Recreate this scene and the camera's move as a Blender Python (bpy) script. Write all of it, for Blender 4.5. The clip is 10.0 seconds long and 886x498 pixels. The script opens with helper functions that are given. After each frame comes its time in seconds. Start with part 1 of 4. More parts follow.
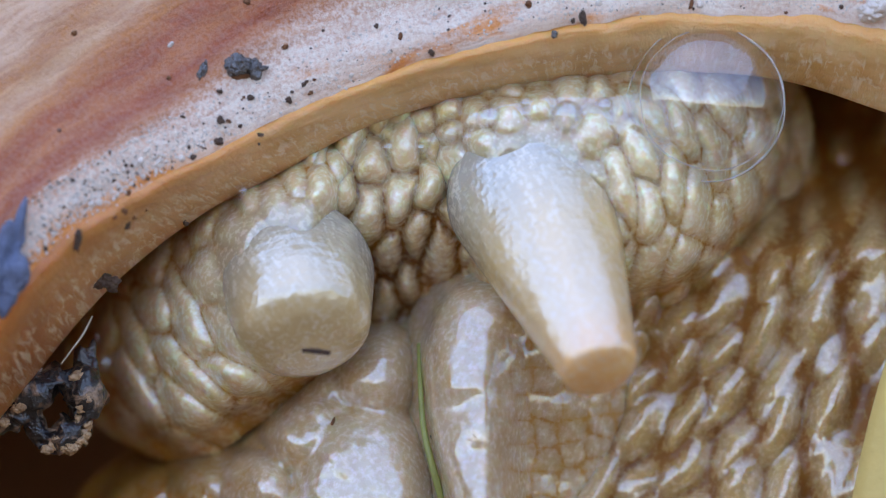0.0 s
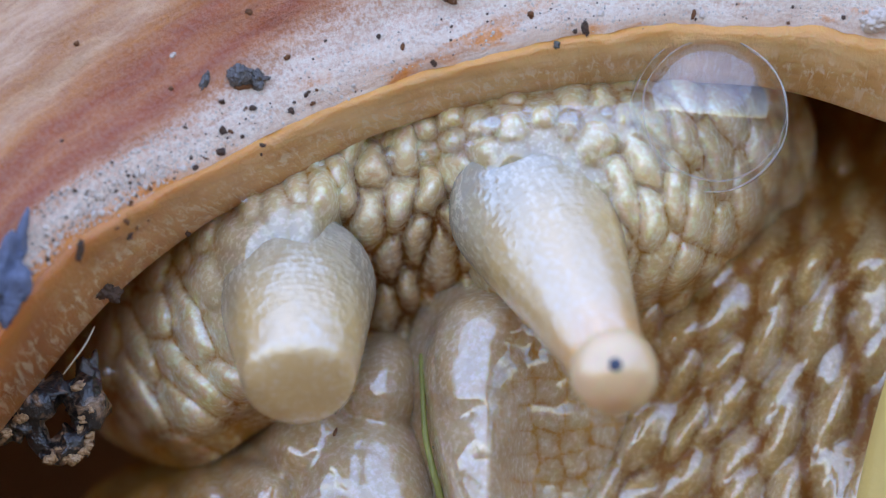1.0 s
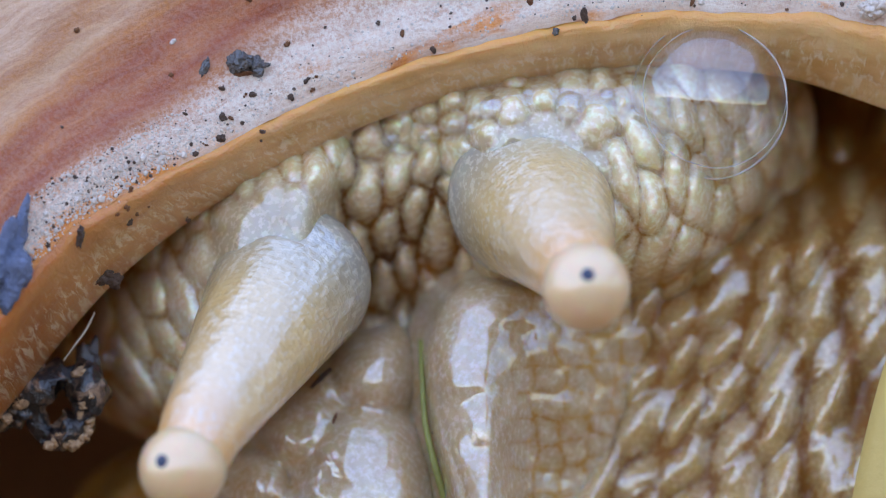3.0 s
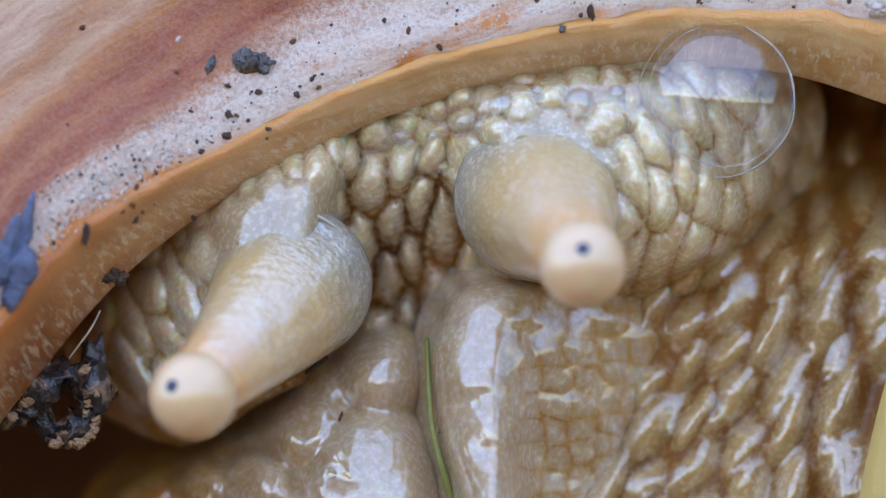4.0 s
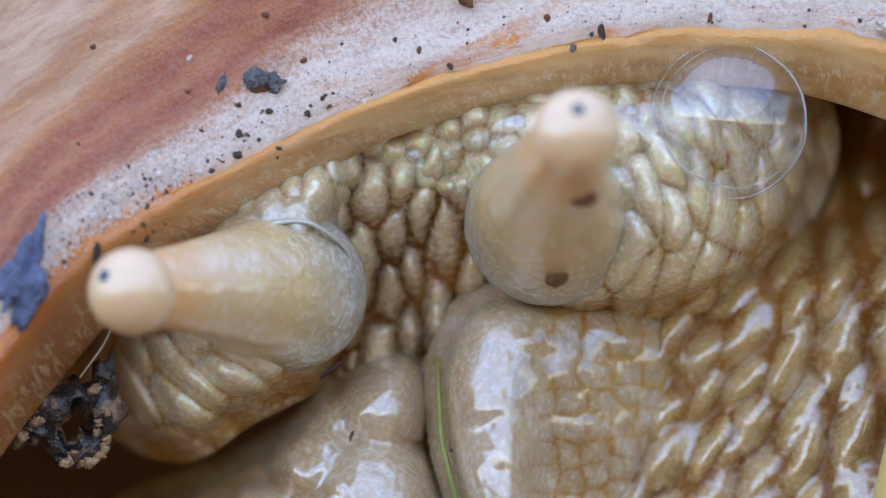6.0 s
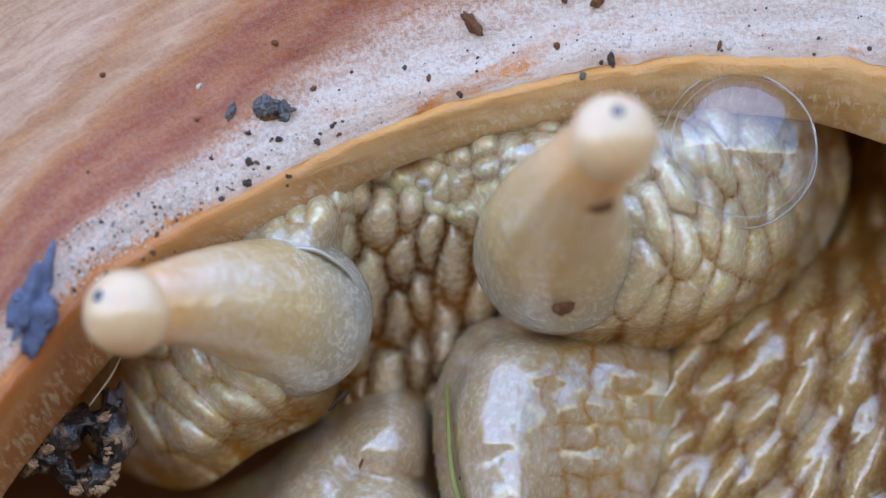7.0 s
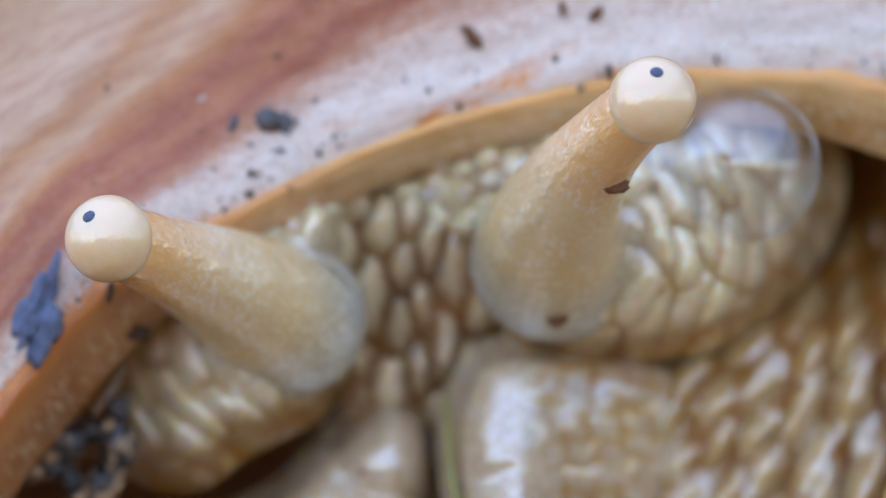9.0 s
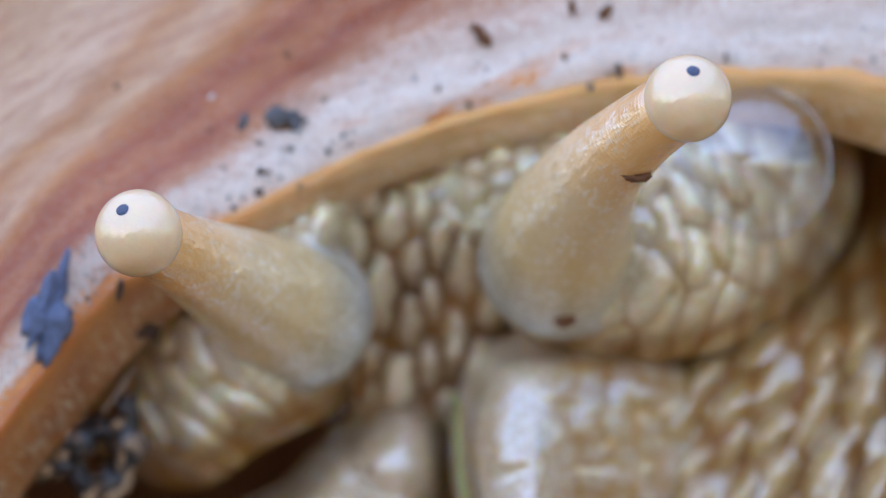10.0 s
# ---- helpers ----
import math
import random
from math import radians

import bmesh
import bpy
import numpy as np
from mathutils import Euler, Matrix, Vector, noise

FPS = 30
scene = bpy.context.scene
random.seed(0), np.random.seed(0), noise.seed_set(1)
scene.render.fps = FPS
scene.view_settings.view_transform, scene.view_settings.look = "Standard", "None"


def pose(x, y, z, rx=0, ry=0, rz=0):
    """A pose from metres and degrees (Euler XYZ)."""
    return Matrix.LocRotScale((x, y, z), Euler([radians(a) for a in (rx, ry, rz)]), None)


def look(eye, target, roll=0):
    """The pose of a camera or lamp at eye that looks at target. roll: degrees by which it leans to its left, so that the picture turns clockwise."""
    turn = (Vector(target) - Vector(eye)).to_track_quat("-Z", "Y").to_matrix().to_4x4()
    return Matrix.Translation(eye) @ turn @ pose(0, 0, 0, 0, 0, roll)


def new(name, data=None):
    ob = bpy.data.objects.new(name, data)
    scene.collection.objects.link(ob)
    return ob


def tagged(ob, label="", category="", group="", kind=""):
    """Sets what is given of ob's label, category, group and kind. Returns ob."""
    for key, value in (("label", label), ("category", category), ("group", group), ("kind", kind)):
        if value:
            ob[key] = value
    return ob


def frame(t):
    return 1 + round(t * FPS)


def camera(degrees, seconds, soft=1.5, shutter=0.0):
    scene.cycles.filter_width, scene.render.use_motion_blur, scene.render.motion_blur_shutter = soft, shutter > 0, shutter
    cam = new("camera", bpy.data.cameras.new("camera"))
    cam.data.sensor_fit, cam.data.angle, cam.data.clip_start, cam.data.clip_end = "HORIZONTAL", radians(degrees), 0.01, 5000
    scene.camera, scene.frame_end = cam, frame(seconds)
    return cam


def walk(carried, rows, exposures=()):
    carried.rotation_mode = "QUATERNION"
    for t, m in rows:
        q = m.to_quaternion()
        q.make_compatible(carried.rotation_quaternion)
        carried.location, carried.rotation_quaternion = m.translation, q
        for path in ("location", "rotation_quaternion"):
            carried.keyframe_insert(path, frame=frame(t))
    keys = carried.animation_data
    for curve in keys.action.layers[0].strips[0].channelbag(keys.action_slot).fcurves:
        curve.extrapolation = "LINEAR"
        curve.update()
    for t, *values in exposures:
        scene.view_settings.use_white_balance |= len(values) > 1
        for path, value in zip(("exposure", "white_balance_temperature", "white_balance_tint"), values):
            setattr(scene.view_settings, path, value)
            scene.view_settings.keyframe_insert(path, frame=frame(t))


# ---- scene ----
from mathutils.bvhtree import BVHTree

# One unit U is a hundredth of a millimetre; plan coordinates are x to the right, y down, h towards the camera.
U = 1e-5
GROUND = 1841.0
DIST = 0.4


def W(x, y, h=0.0):
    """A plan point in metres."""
    return Vector(((x - 784) * U, -h * U, (GROUND - y) * U))


# camera: how far the shell has drifted in the view (x, y), and the height of the sharp plane
DRIFT = [(0.0, 0, 0, 60), (0.5, 7, 17, 60), (1.0, 4, 18.5, 60), (1.5, 0, 14, 80), (2.0, 4, 8, 130), (2.5, 0, 0, 170),
         (3.0, 3, -6, 150), (3.5, 9, -10, 100), (4.0, 14, -10, 70), (4.5, 18, -6, 60), (5.0, 20, -3, 60),
         (5.5, 25, 4, 60), (6.0, 33, 24, 60), (6.5, 42, 50, 60), (7.0, 50, 73.5, 70), (7.5, 50, 89.5, 80),
         (8.0, 59, 96, 100), (8.2, 58, 97, 160), (8.5, 49, 95, 530), (9.0, 50, 92, 560), (9.5, 64, 87, 565), (10.0, 67, 89, 565)]
cam = camera(math.degrees(2 * math.atan(784 * U / DIST)), 10.0, soft=1.1)
cam.data.dof.use_dof = True
cam.data.dof.focus_distance = DIST
cam.data.dof.aperture_fstop = 57
walk(cam, [(t, pose(-dx * U, -DIST - f * U, (GROUND - 441 + dy) * U, 90)) for t, dx, dy, f in DRIFT],
     exposures=((0.0, 0.92, 6500, 17), (4.5, 0.96, 6500, 17), (6.0, 1.02, 6500, 16), (8.0, 1.08, 6450, 15), (10.0, 1.06, 6400, 15)))

# ---- light: broad daylight from a thinly clouded sky, above and behind the camera
world = bpy.data.worlds.new("sky")
scene.world = world
world.use_nodes = True
wn = world.node_tree
sky = wn.nodes.new("ShaderNodeTexSky")
sky.sky_type = "NISHITA"
sky.sun_disc = False
sky.sun_elevation = radians(66)
sky.sun_rotation = radians(213)
sky.air_density = 1.0
sky.dust_density = 0.2
wn.nodes["Background"].inputs["Strength"].default_value = 0.12
wn.links.new(sky.outputs["Color"], wn.nodes["Background"].inputs["Color"])
sun = new("sun", bpy.data.lights.new("sun", "SUN"))
sun.data.energy = 1.5
sun.data.angle = radians(140)
sun.data.color = (0.47, 0.625, 1.0)
sun.matrix_world = look((-0.24, -0.37, 1.0), (0, 0, 0))


# ---- materials
def material(name):
    m = bpy.data.materials.new(name)
    m.use_nodes = True
    return m, m.node_tree, m.node_tree.nodes["Principled BSDF"]


def node(nt, kind, **values):
    n = nt.nodes.new(kind)
    for k, v in values.items():
        n.inputs[k.replace("_", " ")].default_value = v
    return n


def ramp(nt, source, stops):
    n = nt.nodes.new("ShaderNodeValToRGB")
    while len(n.color_ramp.elements) < len(stops):
        n.color_ramp.elements.new(0.5)
    for e, (p, c) in zip(n.color_ramp.elements, stops):
        e.position = p
        e.color = (*c, 1)
    nt.links.new(source, n.inputs[0])
    return n.outputs[0]


def coords(nt, which="Object"):
    return nt.nodes.new("ShaderNodeTexCoord").outputs[which]


def scaled(nt, source, sx, sy, sz):
    n = nt.nodes.new("ShaderNodeMapping")
    n.inputs["Scale"].default_value = (sx, sy, sz)
    nt.links.new(source, n.inputs["Vector"])
    return n.outputs[0]


def noise_tex(nt, source, scale, detail=3.0, rough=0.55, distort=0.0):
    n = node(nt, "ShaderNodeTexNoise", Scale=scale, Detail=detail, Roughness=rough, Distortion=distort)
    nt.links.new(source, n.inputs["Vector"])
    return n.outputs[0]


def mixed(nt, fac, a, b, kind="MIX"):
    n = nt.nodes.new("ShaderNodeMix")
    n.data_type = "RGBA"
    n.blend_type = kind
    for sock, v in ((n.inputs[0], fac), (n.inputs[6], a), (n.inputs[7], b)):
        if isinstance(v, (int, float)):
            sock.default_value = v
        elif isinstance(v, tuple):
            sock.default_value = (*v, 1)
        else:
            nt.links.new(v, sock)
    return n.outputs[2]


def bumped(nt, bsdf, height, dist, strength=1.0, coat=True):
    n = node(nt, "ShaderNodeBump", Strength=strength, Distance=dist)
    nt.links.new(height, n.inputs["Height"])
    nt.links.new(n.outputs[0], bsdf.inputs["Normal"])
    if coat:
        nt.links.new(n.outputs[0], bsdf.inputs["Coat Normal"])


def attribute(nt, name):
    n = nt.nodes.new("ShaderNodeAttribute")
    n.attribute_name = name
    return n.outputs["Fac"]


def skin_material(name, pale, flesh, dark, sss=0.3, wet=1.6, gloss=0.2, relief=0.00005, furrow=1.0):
    """Brown translucent flesh, darkened in the grooves to carry their shade as colour; pale granules fill the crown of
    each tubercle; smooth grey skin about the tentacle roots.
    """
    m, nt, b = material(name)
    c = coords(nt)
    fine = noise_tex(nt, c, 7000, 3, 0.6)
    broad = noise_tex(nt, c, 700, 3)
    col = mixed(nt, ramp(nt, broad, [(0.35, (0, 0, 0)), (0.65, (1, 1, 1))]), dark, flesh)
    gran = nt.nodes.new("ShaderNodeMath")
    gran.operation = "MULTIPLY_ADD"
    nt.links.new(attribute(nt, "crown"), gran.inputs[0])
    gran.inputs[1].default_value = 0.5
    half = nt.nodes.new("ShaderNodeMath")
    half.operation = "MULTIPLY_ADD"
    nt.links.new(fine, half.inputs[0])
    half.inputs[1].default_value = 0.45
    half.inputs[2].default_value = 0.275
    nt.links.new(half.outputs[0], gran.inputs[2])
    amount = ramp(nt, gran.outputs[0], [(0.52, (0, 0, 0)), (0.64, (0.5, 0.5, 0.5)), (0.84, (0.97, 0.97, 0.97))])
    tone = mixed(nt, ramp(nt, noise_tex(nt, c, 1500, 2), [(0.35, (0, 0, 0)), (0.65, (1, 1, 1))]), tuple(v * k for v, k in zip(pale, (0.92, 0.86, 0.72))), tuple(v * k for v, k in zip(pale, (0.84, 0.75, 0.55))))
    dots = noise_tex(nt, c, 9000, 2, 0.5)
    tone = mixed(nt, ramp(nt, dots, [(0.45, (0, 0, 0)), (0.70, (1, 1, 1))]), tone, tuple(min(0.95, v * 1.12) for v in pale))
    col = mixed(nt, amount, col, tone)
    grain = ramp(nt, noise_tex(nt, c, 9000, 2), [(0.5, (0.48, 0.37, 0.22)), (0.62, (0.66, 0.53, 0.34))])
    nt.links.new(mixed(nt, attribute(nt, "smooth_skin"), col, grain), b.inputs["Base Color"])
    b.inputs["Roughness"].default_value = 0.5
    b.inputs["Specular IOR Level"].default_value = 0.15
    b.inputs["Subsurface Weight"].default_value = sss
    b.inputs["Subsurface Radius"].default_value = (1.0, 0.55, 0.18)
    b.inputs["Subsurface Scale"].default_value = 0.0003
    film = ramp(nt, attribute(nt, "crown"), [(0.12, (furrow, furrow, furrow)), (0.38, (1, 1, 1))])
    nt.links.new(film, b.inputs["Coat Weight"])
    b.inputs["Coat Roughness"].default_value = gloss
    b.inputs["Coat IOR"].default_value = wet
    bumped(nt, b, noise_tex(nt, c, 3000, 4, 0.55), relief * 1.2, 0.6)
    return m


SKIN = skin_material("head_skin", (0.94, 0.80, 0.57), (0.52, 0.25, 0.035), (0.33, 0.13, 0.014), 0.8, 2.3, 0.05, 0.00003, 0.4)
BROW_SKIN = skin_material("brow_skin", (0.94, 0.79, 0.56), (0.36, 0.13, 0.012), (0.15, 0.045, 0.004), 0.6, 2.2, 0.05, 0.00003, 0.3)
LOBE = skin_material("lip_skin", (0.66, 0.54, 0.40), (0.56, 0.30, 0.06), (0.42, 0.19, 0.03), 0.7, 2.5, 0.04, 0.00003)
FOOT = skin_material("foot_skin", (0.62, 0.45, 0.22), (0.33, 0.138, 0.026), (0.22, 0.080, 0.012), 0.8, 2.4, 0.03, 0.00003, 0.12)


def tentacle_material():
    """Smooth translucent skin with pale grains that thin out towards the tip; "rest" is the place on the stretched stalk."""
    m, nt, b = material("tentacle_skin")
    n = nt.nodes.new("ShaderNodeAttribute")
    n.attribute_name = "rest"
    c = n.outputs["Vector"]
    info = nt.nodes.new("ShaderNodeObjectInfo")
    fine = noise_tex(nt, c, 8500, 2.5, 0.6, 0.3)
    flecks = ramp(nt, fine, [(0.50, (0, 0, 0)), (0.60, (1, 1, 1))])
    patchy = ramp(nt, noise_tex(nt, c, 1300, 3), [(0.35, (0.25, 0.25, 0.25)), (0.62, (1, 1, 1))])
    pale = mixed(nt, info.outputs["Alpha"], info.outputs["Color"], (0.92, 0.82, 0.62))
    nt.links.new(mixed(nt, mixed(nt, 1.0, flecks, patchy, "MULTIPLY"), info.outputs["Color"], pale), b.inputs["Base Color"])
    b.inputs["Roughness"].default_value = 0.4
    b.inputs["Coat Weight"].default_value = 1.0
    b.inputs["Coat IOR"].default_value = 2.9
    b.inputs["Coat Roughness"].default_value = 0.12
    b.inputs["Specular IOR Level"].default_value = 0.2
    bumped(nt, b, mixed(nt, 0.82, fine, noise_tex(nt, c, 1700, 3, 0.5)), 0.00016, 0.7)
    return m


TENT = tentacle_material()


def plain(name, col, rough, var=0.25, scale=3000, coat=0.0, sss=0.0, bump=0.00004):
    m, nt, b = material(name)
    c = coords(nt)
    n1 = noise_tex(nt, c, scale, 4)
    lo = tuple(v * (1 - var) for v in col)
    hi = tuple(min(1, v * (1 + var)) for v in col)
    nt.links.new(mixed(nt, n1, lo, hi), b.inputs["Base Color"])
    b.inputs["Roughness"].default_value = rough
    b.inputs["Coat Weight"].default_value = coat
    b.inputs["Coat Roughness"].default_value = 0.08
    b.inputs["Subsurface Weight"].default_value = sss
    b.inputs["Subsurface Scale"].default_value = 0.0003
    b.inputs["Subsurface Radius"].default_value = (1.0, 0.5, 0.25)
    if bump:
        bumped(nt, b, noise_tex(nt, c, scale * 2.5, 4), bump)
    return m


BULB = plain("bulb_skin", (0.93, 0.61, 0.33), 0.3, 0.14, 700, 1.0, 0.6, 0.00005)
BULB.node_tree.nodes["Principled BSDF"].inputs["Coat IOR"].default_value = 2.2
BULB.node_tree.nodes["Principled BSDF"].inputs["Specular IOR Level"].default_value = 0.1
BULB.node_tree.nodes["Principled BSDF"].inputs["Coat Roughness"].default_value = 0.16
PUPIL = plain("eye_pigment", (0.012, 0.028, 0.08), 0.3, 0.2, 8000, 1.0)
SOIL = plain("wet_soil", (0.085, 0.042, 0.02), 0.5, 0.8, 6000, 0.3, 0, 0.0001)
CHAR = plain("charred_wood", (0.028, 0.016, 0.010), 0.35, 0.9, 6000, 1.0, 0, 0.00006)
CHAR.node_tree.nodes["Principled BSDF"].inputs["Coat IOR"].default_value = 2.0
SLATE = plain("weathered_bark", (0.11, 0.14, 0.24), 0.4, 0.9, 5000, 1.0, 0, 0.00012)
CRUST = plain("pale_crust", (0.46, 0.28, 0.14), 0.5, 0.6, 5000, 0.6, 0, 0.00008)
RUST = plain("rust_soil", (0.17, 0.06, 0.014), 0.6, 0.7, 5000, 0.1, 0, 0.00006)
GREEN = plain("green_stem", (0.27, 0.28, 0.06), 0.5, 0.3, 3000, 0.3)
YELLOW = plain("yellow_leaf", (0.72, 0.52, 0.16), 0.5, 0.12, 900)
GRAIN = plain("pale_grain", (0.70, 0.58, 0.48), 0.3, 0.3, 4000, 0.8)
TWIG = plain("twig_bark", (0.05, 0.022, 0.010), 0.85, 0.6, 6000)
EARTH = plain("damp_earth", (0.25, 0.13, 0.045), 0.8, 0.5, 400, 0, 0, 0.0004)


def bark_material():
    m, nt, b = material("mottled_bark")
    c = coords(nt)
    patches = ramp(nt, noise_tex(nt, c, 2600, 4, 0.6, 1.0), [(0.5, (0, 0, 0)), (0.66, (1, 1, 1))])
    rust = mixed(nt, noise_tex(nt, c, 1400, 2), (0.28, 0.11, 0.035), (0.42, 0.30, 0.20))
    nt.links.new(mixed(nt, patches, (0.012, 0.010, 0.010), rust), b.inputs["Base Color"])
    b.inputs["Roughness"].default_value = 0.35
    b.inputs["Coat Weight"].default_value = 0.8
    bumped(nt, b, noise_tex(nt, c, 5000, 4), 0.0001)
    return m


BARK = bark_material()
FIBRE = plain("plant_fibre", (0.5, 0.42, 0.3), 0.5, 0.2)


def shell_material():
    """Growth streaks run along the lip: UV x runs along it, UV y away from it (1 = one millimetre)."""
    m, nt, b = material("shell")
    uv = coords(nt, "UV")
    wob = noise_tex(nt, scaled(nt, uv, 0.35, 0.8, 1), 1.0, 3)
    sep = nt.nodes.new("ShaderNodeSeparateXYZ")
    nt.links.new(uv, sep.inputs[0])
    add = nt.nodes.new("ShaderNodeMath")
    add.operation = "MULTIPLY_ADD"
    nt.links.new(wob, add.inputs[0])
    add.inputs[1].default_value = 1.3
    reach = nt.nodes.new("ShaderNodeMapRange")
    reach.inputs["From Min"].default_value = 11.0
    reach.inputs["From Max"].default_value = 18.5
    reach.inputs["To Min"].default_value = 2.3
    reach.inputs["To Max"].default_value = 1.0
    nt.links.new(sep.outputs[0], reach.inputs["Value"])
    far = nt.nodes.new("ShaderNodeMath")
    far.operation = "MULTIPLY"
    nt.links.new(sep.outputs[1], far.inputs[0])
    nt.links.new(reach.outputs[0], far.inputs[1])
    nt.links.new(far.outputs[0], add.inputs[2])
    sub = nt.nodes.new("ShaderNodeMath")
    sub.operation = "MULTIPLY_ADD"
    nt.links.new(add.outputs[0], sub.inputs[0])
    sub.inputs[1].default_value = 0.1
    sub.inputs[2].default_value = -0.065 + 0.02
    bands = ramp(nt, sub.outputs[0], [
        (0.0, (0.90, 0.62, 0.42)), (0.042, (0.92, 0.68, 0.50)), (0.062, (0.94, 0.75, 0.58)), (0.12, (0.93, 0.69, 0.53)),
        (0.165, (0.80, 0.44, 0.27)), (0.20, (0.62, 0.23, 0.08)), (0.245, (0.44, 0.085, 0.010)), (0.29, (0.60, 0.19, 0.05)),
        (0.36, (0.46, 0.095, 0.010)), (0.43, (0.66, 0.24, 0.05)), (0.48, (0.80, 0.46, 0.25)), (0.56, (0.66, 0.27, 0.07)), (0.64, (0.80, 0.48, 0.28)), (1.0, (0.62, 0.31, 0.11))])
    rim_in = ramp(nt, sub.outputs[0], [(0.06, (1, 1, 1)), (0.10, (0, 0, 0))])
    along = nt.nodes.new("ShaderNodeMapRange")
    along.inputs["From Min"].default_value = 16.0
    along.inputs["From Max"].default_value = 12.5
    nt.links.new(sep.outputs[0], along.inputs["Value"])
    worn = ramp(nt, noise_tex(nt, scaled(nt, uv, 0.6, 2, 1), 1.0, 3), [(0.52, (0, 0, 0)), (0.62, (1, 1, 1))])
    stretch = mixed(nt, 1.0, along.outputs[0], worn, "LIGHTEN")
    orange = mixed(nt, 1.0, rim_in, stretch, "MULTIPLY")
    bands = mixed(nt, orange, bands, (0.88, 0.30, 0.03))
    streak = noise_tex(nt, scaled(nt, uv, 1.1, 6, 1), 1.0, 6, 0.7, 0.8)
    s2 = ramp(nt, streak, [(0.36, (0.68, 0.46, 0.34)), (0.60, (1, 1, 1))])
    col = mixed(nt, 0.7, bands, s2, "MULTIPLY")
    dust = noise_tex(nt, coords(nt), 12000, 5, 0.75)
    dm = ramp(nt, dust, [(0.42, (0, 0, 0)), (0.58, (0.95, 0.95, 0.95))])
    near = ramp(nt, sub.outputs[0], [(0.03, (0.3, 0.3, 0.3)), (0.07, (1, 1, 1)), (0.15, (0.9, 0.9, 0.9)), (0.22, (0.1, 0.1, 0.1))])
    dm = mixed(nt, 0.75, mixed(nt, 1.0, dm, near, "MULTIPLY"), mixed(nt, orange, (1, 1, 1), (0, 0, 0)), "MULTIPLY")
    nt.links.new(mixed(nt, dm, col, (0.97, 0.82, 0.68)), b.inputs["Base Color"])
    b.inputs["Roughness"].default_value = 0.42
    b.inputs["Specular IOR Level"].default_value = 0.25
    b.inputs["Coat Weight"].default_value = 1.0
    b.inputs["Coat IOR"].default_value = 1.6
    b.inputs["Coat Roughness"].default_value = 0.2
    bumped(nt, b, mixed(nt, 0.6, streak, dust), 0.00008, 1.0)
    return m


SHELL = shell_material()


def lip_material():
    m, nt, b = material("shell_lip")
    uv = coords(nt, "UV")
    n1 = ramp(nt, noise_tex(nt, scaled(nt, uv, 0.7, 2.5, 1), 1.0, 5), [(0.35, (0, 0, 0)), (0.65, (1, 1, 1))])
    col = mixed(nt, n1, (0.58, 0.30, 0.085), (0.82, 0.53, 0.25))
    comb = noise_tex(nt, scaled(nt, uv, 7, 5, 1), 1.0, 5, 0.7, 0.6)
    cm = ramp(nt, comb, [(0.5, (0, 0, 0)), (0.6, (0.65, 0.65, 0.65))])
    sep = nt.nodes.new("ShaderNodeSeparateXYZ")
    nt.links.new(uv, sep.inputs[0])
    inner = ramp(nt, sep.outputs[1], [(0.3, (0, 0, 0)), (0.6, (1, 1, 1)), (0.95, (0.5, 0.5, 0.5))])
    edge = ramp(nt, sep.outputs[1], [(0.0, (0.90, 0.40, 0.07)), (0.14, (0.80, 0.38, 0.09)), (0.3, (0.66, 0.38, 0.13))])
    em = ramp(nt, sep.outputs[1], [(0.08, (1, 1, 1)), (0.4, (0, 0, 0))])
    col = mixed(nt, em, col, edge)
    # The lip turns a darker amber towards its left end.
    left_to_right = nt.nodes.new("ShaderNodeMapRange")
    left_to_right.inputs["From Min"].default_value = 11.0
    left_to_right.inputs["From Max"].default_value = 18.0
    nt.links.new(sep.outputs[0], left_to_right.inputs["Value"])
    col = mixed(nt, 1.0, col, mixed(nt, left_to_right.outputs[0], (0.66, 0.40, 0.19), (1.0, 0.97, 0.92)), "MULTIPLY")
    nt.links.new(mixed(nt, mixed(nt, 1.0, cm, inner, "MULTIPLY"), col, (0.84, 0.70, 0.48)), b.inputs["Base Color"])
    b.inputs["Roughness"].default_value = 0.4
    b.inputs["Coat Weight"].default_value = 0.7
    b.inputs["Coat Roughness"].default_value = 0.2
    b.inputs["Subsurface Weight"].default_value = 0.3
    b.inputs["Subsurface Scale"].default_value = 0.0003
    bumped(nt, b, mixed(nt, 0.5, comb, n1), 0.0001, 0.8)
    return m


LIP = lip_material()


def bubble_material():
    m = bpy.data.materials.new("water_film")
    m.use_nodes = True
    nt = m.node_tree
    nt.nodes.clear()
    out = nt.nodes.new("ShaderNodeOutputMaterial")
    mix = nt.nodes.new("ShaderNodeMixShader")
    tr = nt.nodes.new("ShaderNodeBsdfTransparent")
    gl = nt.nodes.new("ShaderNodeBsdfGlossy")
    gl.inputs["Roughness"].default_value = 0.0
    fr = node(nt, "ShaderNodeFresnel", IOR=1.33)
    lim = nt.nodes.new("ShaderNodeMapRange")
    lim.inputs["From Max"].default_value = 0.5
    lim.inputs["To Min"].default_value = 0.2
    lim.inputs["To Max"].default_value = 0.45
    nt.links.new(fr.outputs[0], lim.inputs["Value"])
    nt.links.new(lim.outputs[0], mix.inputs[0])
    nt.links.new(tr.outputs[0], mix.inputs[1])
    nt.links.new(gl.outputs[0], mix.inputs[2])
    nt.links.new(mix.outputs[0], out.inputs[0])
    return m


